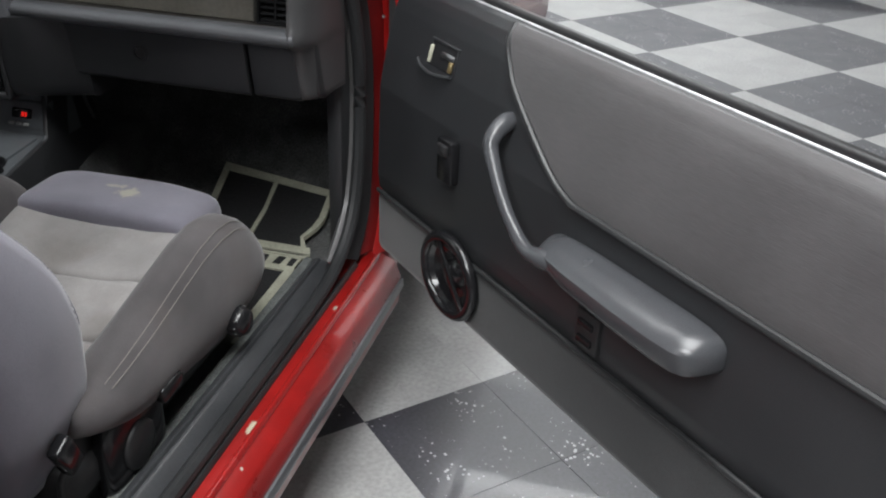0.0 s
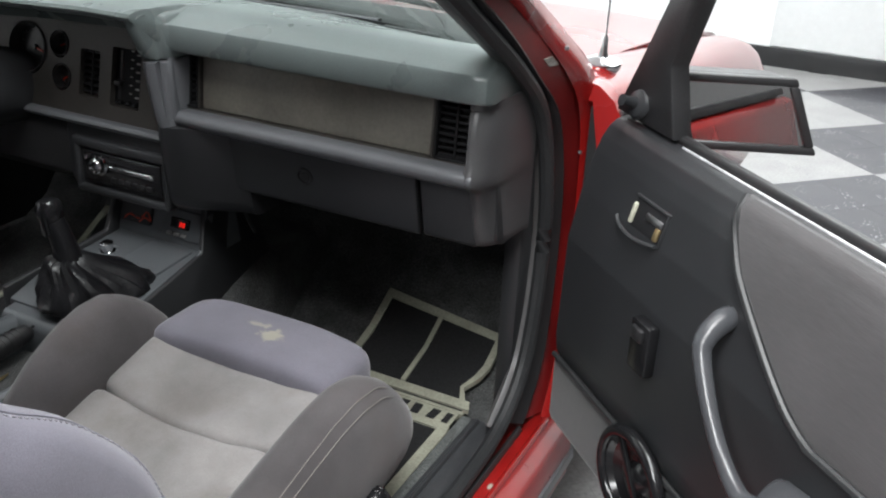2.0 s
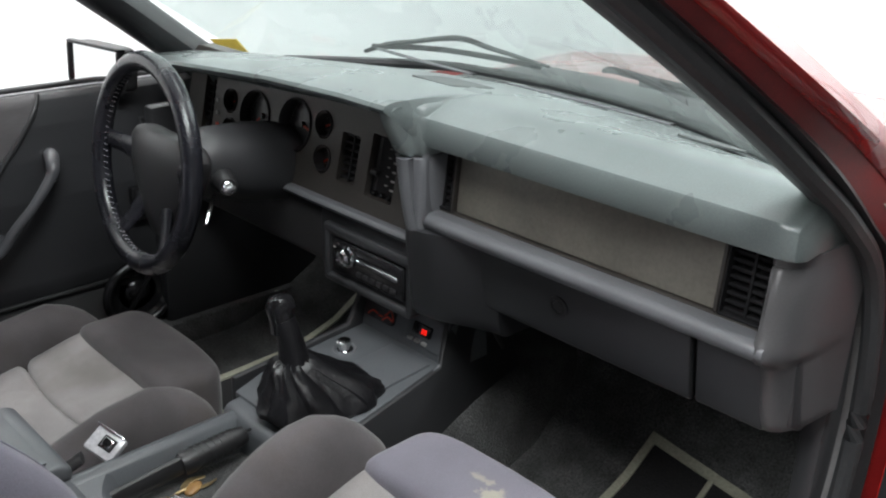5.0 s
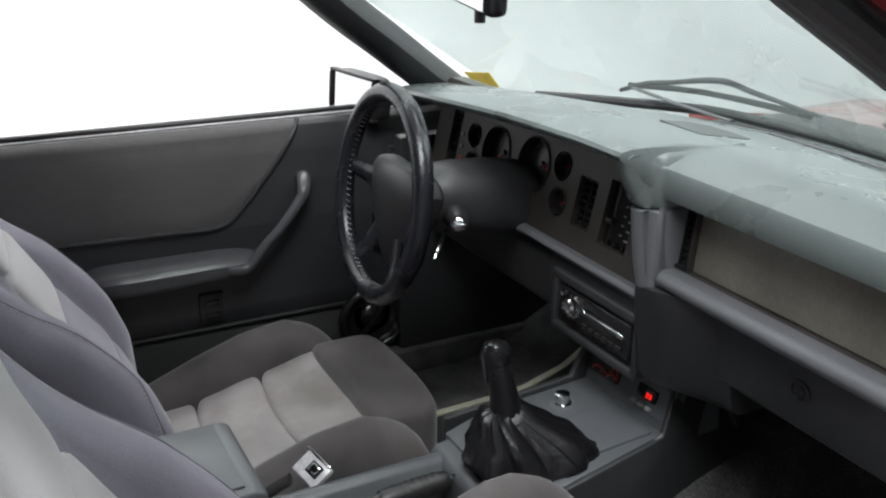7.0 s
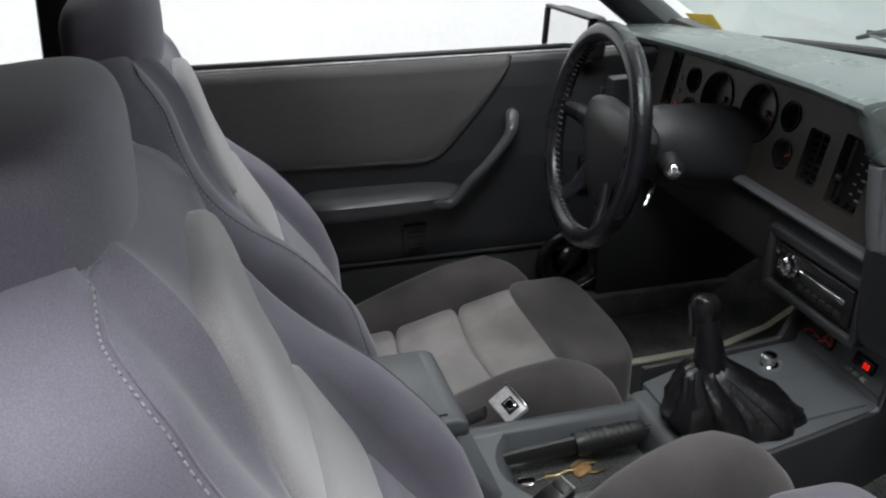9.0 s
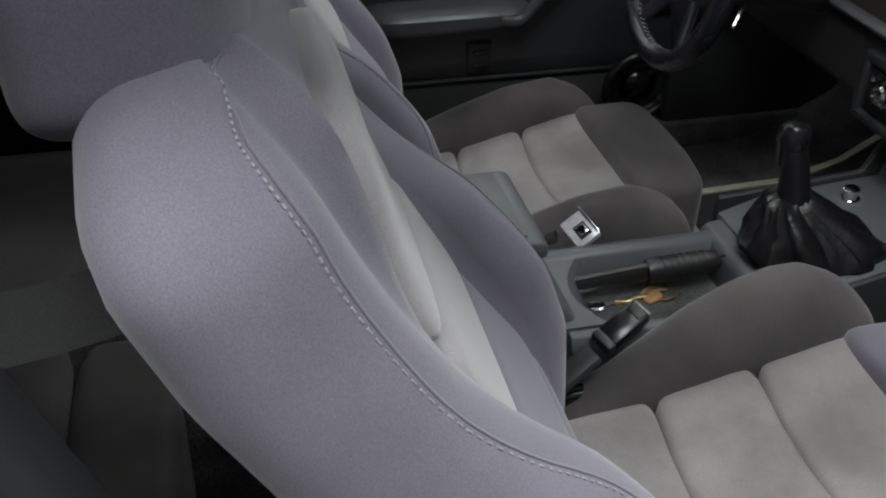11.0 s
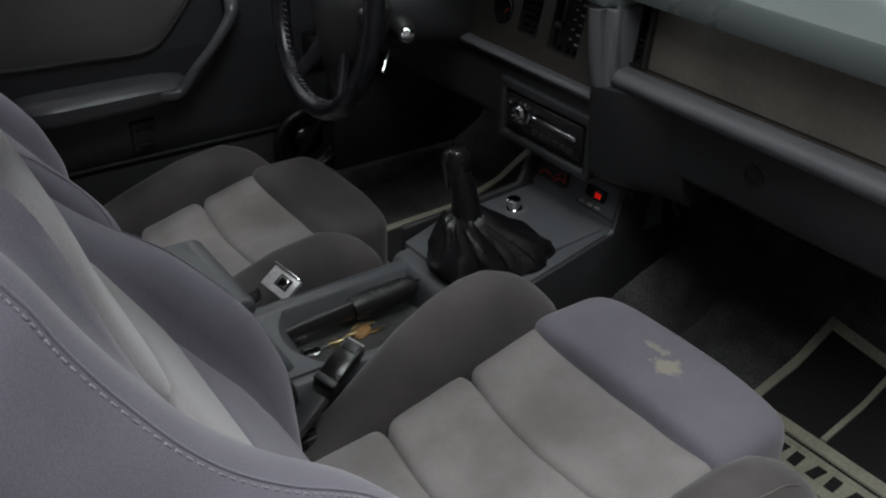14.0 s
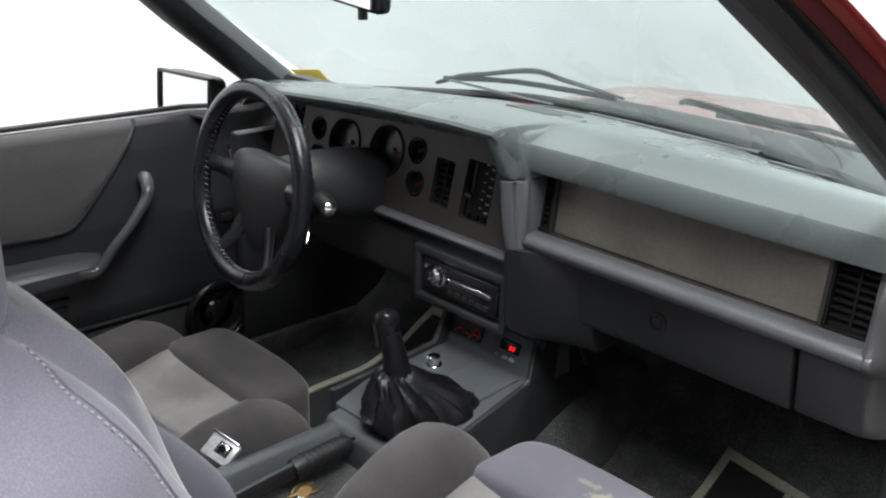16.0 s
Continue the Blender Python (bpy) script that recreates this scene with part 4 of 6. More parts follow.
part("display", face_slab(0.028, 0.074, 0.624, 0.643, 0.671, 0.69, 0.48, 0.001), GLOSS, CK)
dg = bmesh.new()
for i in range(2):
    x = 0.052 + i * 0.0075
    for a in ((x, x + 0.005, 0.6355, 0.6368), (x, x + 0.005, 0.6322, 0.6334), (x, x + 0.005, 0.629, 0.6302), (x + 0.004, x + 0.0052, 0.629, 0.6368)):
        face_slab(*a, 0.6695, 0.673, 0.48, 0, dg)
part("digits", dg, REDLED, CK, "red glowing clock digits")
for i in range(3):
    part("button", face_slab(0.020 + 0.018 * i, 0.032 + 0.018 * i, 0.609, 0.614, 0.671, 0.69, 0.48, 0.001), WHITEINK, CK)
part("lighter_ring", lathe([(0.024, -0.002), (0.024, 0.0015), (0.021, 0.003), (0.018, 0.0015), (0.018, -0.002)], facing((-0.057, 0.60, 0.582), (0, -0.1, 1)), 24, caps=False), TRIM, CN)
part("lighter", lathe([(0.018, 0), (0.018, 0.003), (0.011, 0.005), (0.011, 0.013), (0.013, 0.015), (0.013, 0.022), (0.010, 0.024), (0, 0.024)], facing((-0.057, 0.60, 0.58), (0, -0.1, 1)), 20), CHROME, CN, "chrome cigarette lighter")
# rear part with the lever well
part("rear_body", prism([(-0.085, 0.36), (-0.075, 0.53), (-0.062, 0.552), (-0.048, 0.557), (-0.034, 0.552), (-0.016, 0.52), (-0.012, 0.492), (0.105, 0.492), (0.112, 0.52), (0.125, 0.55), (0.14, 0.55), (0.152, 0.53), (0.16, 0.36)], 0.06, 0.372, "y", 0.004), CONSOLE, CN)
part("well_end", loft([[(x, 0.098 + 0.9 * (x - 0.05) ** 2 * 6 + dy, z) for x in np.linspace(-0.03, 0.125, 12)] + [(x, 0.05, z) for x in (0.125, -0.03)] for z, dy in ((0.48, 0.03), (0.52, 0.018), (0.545, 0.004), (0.553, -0.006))]), CONSOLE, CN)
ARM = part("armrest_box", prism([(-0.30, 0.36), (-0.30, 0.665), (0.005, 0.668), (0.018, 0.655), (0.035, 0.60), (0.088, 0.545), (0.09, 0.36)], -0.062, 0.112, "x", 0.012, 3), CONSOLE, CN)
part("armrest_lid", prism([(-0.30, 0.671), (-0.30, 0.69), (-0.28, 0.698), (0.012, 0.699), (0.026, 0.692), (0.026, 0.671)], -0.070, 0.120, "x", 0.007, 3), CONSOLE, ARM, "grey plastic armrest lid")
part("lid_inset", prism([(-0.26, 0.698), (-0.26, 0.7015), (0.0, 0.7025), (0.0, 0.698)], -0.055, 0.105, "x", 0.0015, 2), CONSOLE, ARM)
part("well_front", prism([(0.345, 0.49), (0.352, 0.548), (0.362, 0.56), (0.41, 0.566), (0.41, 0.49)], -0.075, 0.15, "x", 0.006), CONSOLE, CN)


def shift_boot():
    rings = []
    for h, k, sx, sy in ((0, 1.0, 0.044, 0.468), (0.012, 1.05, 0.044, 0.468), (0.024, 1.0, 0.044, 0.466), (0.036, 0.94, 0.043, 0.464), (0.05, 0.88, 0.042, 0.461), (0.065, 0.80, 0.040, 0.456), (0.08, 0.69, 0.038, 0.450), (0.095, 0.59, 0.035, 0.443), (0.11, 0.50, 0.032, 0.437), (0.122, 0.44, 0.030, 0.432), (0.132, 0.38, 0.028, 0.430), (0.138, 0.30, 0.027, 0.429), (0.140, 0.10, 0.027, 0.429)):
        ring = []
        for j in range(64):
            a = 2 * math.pi * j / 64
            c, s = math.cos(a), math.sin(a)
            q = (abs(c) ** 3 + abs(s) ** 3) ** (-1 / 3)
            f = 1 + (0.24 * noise.noise((2.6 * c, 2.6 * s, 11 * h)) + 0.12 * noise.noise((6 * c, 6 * s, 16 * h + 5))) * min(1, h / 0.02)
            ring.append((sx + 0.075 * k * f * c * q, sy + 0.098 * k * f * s * q, 0.574 + 0.63 * h + 0.008 * noise.noise((5 * c, 5 * s, 3)) * min(1, h / 0.02)))
        rings.append(ring)
    return loft(rings)


part("shift_boot", shift_boot(), LEATHER, CN, "wrinkled black leather shift boot")
part("shift_lever", tube([(0.030, 0.432, 0.628), (0.026, 0.431, 0.664), (0.020, 0.428, 0.700), (0.012, 0.424, 0.728)], [0.030, 0.024, 0.0205, 0.019], 14, 4), LEATHER, CN)
part("shift_knob", lathe([(0.019, -0.034), (0.020, -0.020), (0.0222, -0.004), (0.0242, 0.008), (0.0228, 0.018), (0.018, 0.0255), (0.009, 0.029), (0, 0.0295)], facing((0.006, 0.424, 0.738), (-0.15, 0.05, 1)), 24), GLOSS, CN, "glossy black shift knob")
HB = part("handbrake_lever", tube([(0.004, 0.07, 0.522), (0.004, 0.14, 0.530), (0.005, 0.235, 0.538)], 0.0095, 12, 4, flat=1.7), BLACK, CN)
part("grip", tube([(0.005, 0.228, 0.5375), (0.005, 0.232, 0.538), (0.0055, 0.240, 0.539), (0.007, 0.33, 0.545), (0.007, 0.343, 0.546)], [0.010, 0.016, 0.0195, 0.017, 0.011], 14, 5), BLACK, HB, "ribbed black handbrake grip")
for k in range(7):
    part("grip_rib", tube([(0.0055 + 0.0002 * k, 0.252 + 0.011 * k, 0.5398 + 0.00075 * k), (0.0055 + 0.0002 * k, 0.256 + 0.011 * k, 0.5401 + 0.00075 * k)], 0.0205 - 0.0003 * k, 14, 1), BLACK, HB)
part("release_button", tube([(0.007, 0.342, 0.546), (0.0075, 0.360, 0.5475)], 0.005, 10, 1), CHROME, HB)

# ---------------------------------------------------------------- seats


def bolster(rows, cx, wid, mat, parent, name, e=2.6):
    """rows: y, top, bottom, half width factor; a stuffed roll along y."""
    rings = []
    ys = [r[0] for r in rows]
    for y in np.linspace(ys[0], ys[-1], 28):
        top, bot, f = (float(np.interp(y, ys, [r[k] for r in rows])) for k in (1, 2, 3))
        ring = []
        for j in range(24):
            a = 2 * math.pi * j / 24
            c, s = math.cos(a), math.sin(a)
            k = (abs(c) ** e + abs(s) ** e) ** (-1 / e)
            ring.append((cx + wid * f * c * k, y, (top + bot) / 2 + (top - bot) / 2 * s * k))
        rings.append(ring)
    return part(name, loft(rings), mat, parent, smooth=75)


def lean_up(p):
    """The top of the back rises towards its front."""
    f = min(1, max(0, (p[2] - 0.95) / 0.2))
    h = min(1, max(0, (p[2] - 1.0) / 0.12))
    crown = 0.008 * h * h * (3 - 2 * h) * max(0, 1 - (p[0] / 0.22) ** 2)
    return Vector((p[0], p[1], p[2] + crown + 0.25 * (p[1] + 0.385) * f * f * (3 - 2 * f)))


def seat(m, label, roll, shift=(0, 0), low=0.0):
    """shift: the cushion's own place along y and z; low: how far the side bolsters are lowered to fit the camera's
    view.
    """
    S = thing("bucket_seat", label, "seat", m, "front seats")
    keep = ROOT[S]
    ROOT[S] = Matrix()  # built about x = 0 in its own places
    off = Matrix.Translation((0, shift[0], shift[1]))

    def P(name, bm, mat, parent=S, lab=""):
        return part(name, bm, mat, parent, lab, local=True, smooth=75)

    def C(name, bm, mat, parent=S, lab=""):
        bm.transform(off)
        return P(name, bm, mat, parent, lab)

    # frame and rails
    C("seat_base", box(-0.24, 0.24, -0.10, 0.40, 0.385, 0.46, 0.02), BLACK)
    for x in (-0.2, 0.2):
        P("rail", box(x - 0.02, x + 0.02, -0.15, 0.45, 0.335, 0.385, 0.004), STEEL)
    # cushion insert in three sewn panels
    edges = [(-0.02, 0.118), (0.118, 0.255), (0.255, 0.392)]

    def dish(v):
        zz = float(np.interp(v.y, [-0.05, 0.12, 0.25, 0.40], [-0.062, -0.042, -0.010, 0.022]))
        crumple = 0.0025 * noise.noise((v.x * 16, v.y * 16, 5))
        return Vector((v.x, v.y + 0.05 * (v.x / 0.15) ** 2 * 0.2, v.z + zz + 0.012 * (v.x / 0.15) ** 2 + crumple))

    for y0, y1 in edges:
        C("cushion_panel", pillow(-0.178, 0.168, y0, y1 + 0.002, 0.46, 0.562, 0.22, 16, dish), VELOUR)
    C("thigh_roll", pillow(-0.184, 0.183, 0.386, 0.535, 0.47, 0.615, 0.32, 16, lambda v: Vector((v.x, v.y - 0.012 * (v.x / 0.18) ** 2, v.z + 0.003 * noise.noise((v.x * 12, v.y * 12, 2))))), roll, lab="violet grey thigh bolster" if low == 0 else "")
    if low:
        sides = [[(-0.06, 0.50, 0.42, 0.5), (-0.04, 0.53, 0.41, 0.8), (0.05, 0.56, 0.42, 0.95), (0.16, 0.62, 0.43, 1), (0.26, 0.655, 0.44, 1), (0.35, 0.666, 0.455, 1), (0.40, 0.648, 0.47, 1), (0.435, 0.622, 0.485, 0.95), (0.46, 0.59, 0.505, 0.8), (0.468, 0.565, 0.525, 0.5)]] * 2
    else:
        sides = [[(-0.06, 0.450, 0.39, 0.5), (-0.04, 0.462, 0.385, 0.8), (0.0, 0.472, 0.385, 0.95), (0.05, 0.490, 0.39, 1), (0.10, 0.524, 0.40, 1), (0.16, 0.578, 0.415, 1), (0.21, 0.622, 0.43, 1), (0.26, 0.650, 0.44, 1), (0.31, 0.666, 0.45, 1), (0.35, 0.667, 0.455, 1), (0.40, 0.645, 0.47, 1), (0.435, 0.615, 0.485, 0.95), (0.46, 0.582, 0.505, 0.8), (0.468, 0.557, 0.52, 0.5)],
                 [(-0.06, 0.545, 0.50, 0.5), (-0.03, 0.556, 0.485, 0.85), (0.04, 0.568, 0.455, 1), (0.12, 0.587, 0.435, 1), (0.22, 0.616, 0.42, 1), (0.29, 0.634, 0.41, 1), (0.35, 0.640, 0.405, 1), (0.40, 0.632, 0.41, 1), (0.445, 0.606, 0.42, 0.97), (0.48, 0.57, 0.435, 0.88), (0.505, 0.53, 0.455, 0.7), (0.512, 0.51, 0.47, 0.45)]]
    for c, table in zip((-0.226, 0.222), sides):
        rows = [(y + shift[0], top + shift[1] - low * min(1, max(0, y / 0.15)), bot + shift[1], f) for y, top, bot, f in table]
        bolster(rows, c, 0.056, BOLSTER, S, "side_bolster", 2.3)
        if c > 0 and not low:
            st = bmesh.new()
            ys = [r[0] - shift[0] for r in rows]
            for u in (0.52, 0.71):
                v = (1 - u ** 2.3) ** (1 / 2.3)
                line = []
                for y in np.linspace(0.0, 0.43, 16):
                    top, bot = (float(np.interp(y, ys, [r[k] - shift[1] for r in rows])) for k in (1, 2))
                    line.append((c + 0.0567 * u, y, (top + bot) / 2 + (top - bot) / 2 * v + 0.0006))
                tube(smooth_path(line, 4), 0.0007, 5, 1, bm=st)
            C("bolster_seam", st, TANSEAM)
    # backrest
    soft = lambda z, zs, ys: sum(float(np.interp(z + d, zs, ys)) * w for d, w in ((-0.024, 0.1), (-0.012, 0.2), (0, 0.4), (0.012, 0.2), (0.024, 0.1))) if z < 1.15 else float(np.interp(z, zs, ys))  # noqa: E731
    tab = {
        "rear": ([0.44, 0.55, 0.65, 0.78, 0.885, 0.97, 1.01, 1.09, 1.175], [-0.17, -0.205, -0.234, -0.279, -0.328, -0.375, -0.398, -0.428, -0.448]),
        "ins": ([0.44, 0.52, 0.6, 0.69, 0.784, 0.908, 1.0, 1.06, 1.1, 1.175], [-0.01, -0.012, -0.042, -0.08, -0.15, -0.222, -0.266, -0.286, -0.302, -0.332]),
        "bol": ([0.44, 0.55, 0.66, 0.748, 0.8, 0.865, 0.91, 0.958, 1.0, 1.03, 1.065, 1.095, 1.12, 1.15, 1.175], [0.0, 0.012, 0.006, -0.026, -0.062, -0.118, -0.178, -0.222, -0.256, -0.277, -0.298, -0.312, -0.325, -0.342, -0.355]),
        "wid": ([0.44, 0.55, 0.7, 0.9, 1.0, 1.08, 1.175], [0.2, 0.245, 0.258, 0.26, 0.256, 0.251, 0.245]),
    }
    if low:
        tab["bol"] = (tab["bol"][0], [y - 0.028 * min(1, max(0, (1.08 - z) / 0.1)) for z, y in zip(*tab["bol"])])
    at = lambda key, z: soft(z, *tab[key])  # noqa: E731

    def half_at(z):
        yr, yi, yb, w = (at(k, z) for k in ("rear", "ins", "bol", "wid"))
        k = w / 0.262
        half = [(0, yi), (0.06, yi), (0.11, yi + 0.002), (0.135, yi + 0.006), (0.150, yi + 0.012), (0.158, yi + 0.4 * (yb - yi) + 0.006), (0.168, yi + 0.78 * (yb - yi)), (0.182, yb - 0.001), (0.200, yb + 0.005), (0.220, yb + 0.002), (0.238, yb - 0.010), (0.251, yb - 0.030), (0.260, 0.65 * yb + 0.35 * yr - 0.02), (0.262, 0.35 * yb + 0.65 * yr), (0.258, yr + 0.025), (0.244, yr + 0.009), (0.21, yr), (0.1, yr - 0.010), (0, yr - 0.012)]
        u = max(0, (z - 1.078) / 0.084)
        g = max(0, 1 - min(1, u) ** 2.4) ** (1 / 2.4)
        return [(x * k * (0.30 + 0.70 * g), -0.385 + (y + 0.385) * (0.04 + 0.96 * g)) for x, y in half]

    def front_y(x, z):
        pts = half_at(z)[:13]
        return float(np.interp(abs(x), [p[0] for p in pts], [p[1] for p in pts]))

    def slice_at(z):
        pts = [(x, y, z) for x, y in half_at(z)]
        return [lean_up(p) for p in pts + [(-x, y, z) for x, y, _ in pts[-2:0:-1]]]

    P("backrest", loft([slice_at(z) for z in list(np.linspace(0.44, 1.12, 48)) + [1.128, 1.136, 1.143, 1.149, 1.154, 1.158, 1.1605, 1.1618, 1.162]]), PLUSH)
    # insert pads on the backrest
    for z0, z1 in ((0.50, 0.69), (0.69, 0.81), (0.81, 0.93), (0.93, 1.085)):
        def on_back(v):
            return lean_up((v.x * (1 - 0.12 * max(0, v.z - 0.95) / 0.15), at("ins", v.z) + v.y, v.z))
        P("back_panel", pillow(-0.144, 0.144, -0.03, 0.026, z0, z1 + 0.003, 0.3 if z1 < 1 else 0.4, 10, on_back), LITVELOUR if z0 > 0.8 else PLUSH)
    # seam stitched along the bolster edge
    for s in (-1, 1):
        seam = [(0.120, 1.148), (0.160, 1.144), (0.186, 1.136), (0.203, 1.124), (0.217, 1.105), (0.2237, 1.08), (0.2275, 1.05), (0.2300, 1.015), (0.2325, 0.98), (0.2315, 0.945), (0.2268, 0.91), (0.2226, 0.885), (0.2200, 0.86), (0.2180, 0.82), (0.2195, 0.78), (0.229, 0.745), (0.236, 0.71), (0.238, 0.66)]
        line = lambda dx: [lean_up((s * (x - dx), front_y(x - dx, z) + 0.0006, z)) for x, z in ((q.x, q.z) for q in smooth_path([(a, 0, b) for a, b in seam], 10))]  # noqa: E731
        P("seam_fold", tube(line(0.0045), 0.0012, 6, 1), PLUSH)
        st = bmesh.new()
        fine = line(0.0)
        for a, b in zip(fine[::2], fine[1::2]):
            tube([a, b], 0.0010, 5, 1, bm=st)
        P("stitching", st, THREAD)
    # headrest
    tip = 0.022 if low else 0.0
    hr = P("headrest", pillow(-0.136, 0.136, -0.466, -0.326, 1.112, 1.246, 0.5, 18, lambda v: Vector((v.x, v.y + tip - 0.9 * v.x ** 2, v.z - 0.3 * v.x ** 2 + 0.10 * (v.y + 0.40)))), PLUSH)
    for x in (-0.06, 0.06):
        P("post", tube([(x, -0.385, 1.10), (x, -0.39, 1.20)], 0.006, 8, 1), CHROME, hr)
    # recliner
    for s in (-1, 1):
        C("recliner_cover", moved(pillow(-0.012, 0.024, -0.075, 0.085, -0.085, 0.085, 0.45, 10), pose(s * 0.236, 0.045, 0.415, 0, 0, 0 if s > 0 else 180)), GLOSS, lab="black plastic recliner cover")
        C("cover_disc", lathe([(0.040, 0), (0.040, 0.004), (0.034, 0.007), (0, 0.008)], facing((s * 0.259, 0.045, 0.415), (s, 0, 0)), 24), BLACK)
        C("recline_knob", box(-0.018, 0.018, -0.03, 0.03, -0.01, 0.012, 0.006, m=facing((s * 0.252, -0.105, 0.515), (s, 0, 0), 25)), GLOSS)
        C("hinge_plate", prism([(-0.11, 0.36), (-0.10, 0.45), (-0.05, 0.50), (0.0, 0.49), (0.04, 0.42), (0.04, 0.36)], s * 0.222, s * 0.230, "x", 0.002), BLACK)
    kb = C("adjust_knob", lathe([(0.022, 0), (0.027, 0.005), (0.027, 0.024), (0.021, 0.034), (0, 0.037)], facing((0.262, 0.352, 0.450), (1, 0, 0)), 20), GLOSS)
    for k in range(12):
        C("knob_rib", box(0.0255, 0.0285, -0.0018, 0.0018, 0.006, 0.024, 0.0008, 1, facing((0.262, 0.352, 0.450), (1, 0, 0)) @ Matrix.Rotation(k * math.pi / 6, 4, "Z")), GLOSS, kb)
    C("lever_plate", box(0.262, 0.281, 0.095, 0.155, 0.455, 0.482, 0.006), GLOSS)
    ROOT[S] = keep
    return S


seat(pose(0.428, 0, 0), "grey velour bucket seat with a worn front patch", PATCHED)
seat(pose(-0.455, 0, -0.07), "grey velour bucket seat behind the steering wheel", BOLSTER, (-0.04, -0.04), 0.022)
# ---------------------------------------------------------------- steering wheel
SW = thing("steering_wheel", "black leather three-spoke steering wheel", "steering wheel", facing((-0.35, 0.39, 0.905), (-0.05, -1, 0.16)))
Pw = lambda name, bm, mat, parent=SW, lab="": part(name, bm, mat, parent, lab, local=True)  # noqa: E731
Pw("rim", tube([(0.178 * math.cos(2 * math.pi * i / 16), 0.178 * math.sin(2 * math.pi * i / 16), 0) for i in range(16)], 0.018, 14, 4, True), WHEELSKIN)


def hub_shape(v):
    k = float(np.interp(v.y, [-0.14, -0.08, -0.01, 0.03, 0.06], [0.42, 0.55, 0.9, 1.0, 0.95]))
    return Vector((v.x * k, v.y, v.z - 1.2 * v.y ** 2 - 0.9 * v.x ** 2))


Pw("hub_pad", pillow(-0.128, 0.128, -0.138, 0.058, -0.062, -0.008, 0.42, 14, hub_shape), BLACK, lab="black padded hub")
wheel_stitch = bmesh.new()
for i in range(90):
    a = 2 * math.pi * i / 90
    tube([(0.1605 * math.cos(a), 0.1605 * math.sin(a), 0.003), (0.1607 * math.cos(a + 0.02), 0.1607 * math.sin(a + 0.02), -0.004)], 0.0008, 5, 1, bm=wheel_stitch)
Pw("rim_stitching", wheel_stitch, THREAD)
for a in (176, 4, 240, 300):
    r = radians(a)
    c, s = math.cos(r), math.sin(r)
    Pw("spoke", tube([(0.05 * c, 0.05 * s, -0.035), (0.12 * c, 0.12 * s, -0.02), (0.178 * c, 0.178 * s, 0)], [0.028, 0.018, 0.016], 10, 4, flat=0.4), WHEELSKIN)
Pw("column", lathe([(0.078, -0.34), (0.076, -0.2), (0.066, -0.12), (0.056, -0.075), (0.04, -0.06), (0, -0.06)], Matrix(), 28), DASHLOW)
Pw("ignition_lock", lathe([(0.024, -0.03), (0.020, 0.010), (0.017, 0.022), (0.0155, 0.026), (0, 0.026)], facing((0.085, -0.018, -0.115), (0.95, 0, 0.3)), 18), BLACK)
Pw("key_ring_collar", lathe([(0.0125, 0.024), (0.0125, 0.029), (0.010, 0.031), (0.008, 0.027), (0, 0.027)], facing((0.085, -0.018, -0.115), (0.95, 0, 0.3)), 18), CHROME)
Pw("lock_tab", box(-0.003, 0.003, -0.011, 0.011, 0.026, 0.037, 0.0015, 2, facing((0.085, -0.018, -0.115), (0.95, 0, 0.3), 20)), CHROME)
Pw("tilt_lever", tube([(0.04, -0.05, -0.12), (0.08, -0.075, -0.09), (0.09, -0.09, -0.08)], 0.004, 8, 4), CHROME)

# ---------------------------------------------------------------- doors


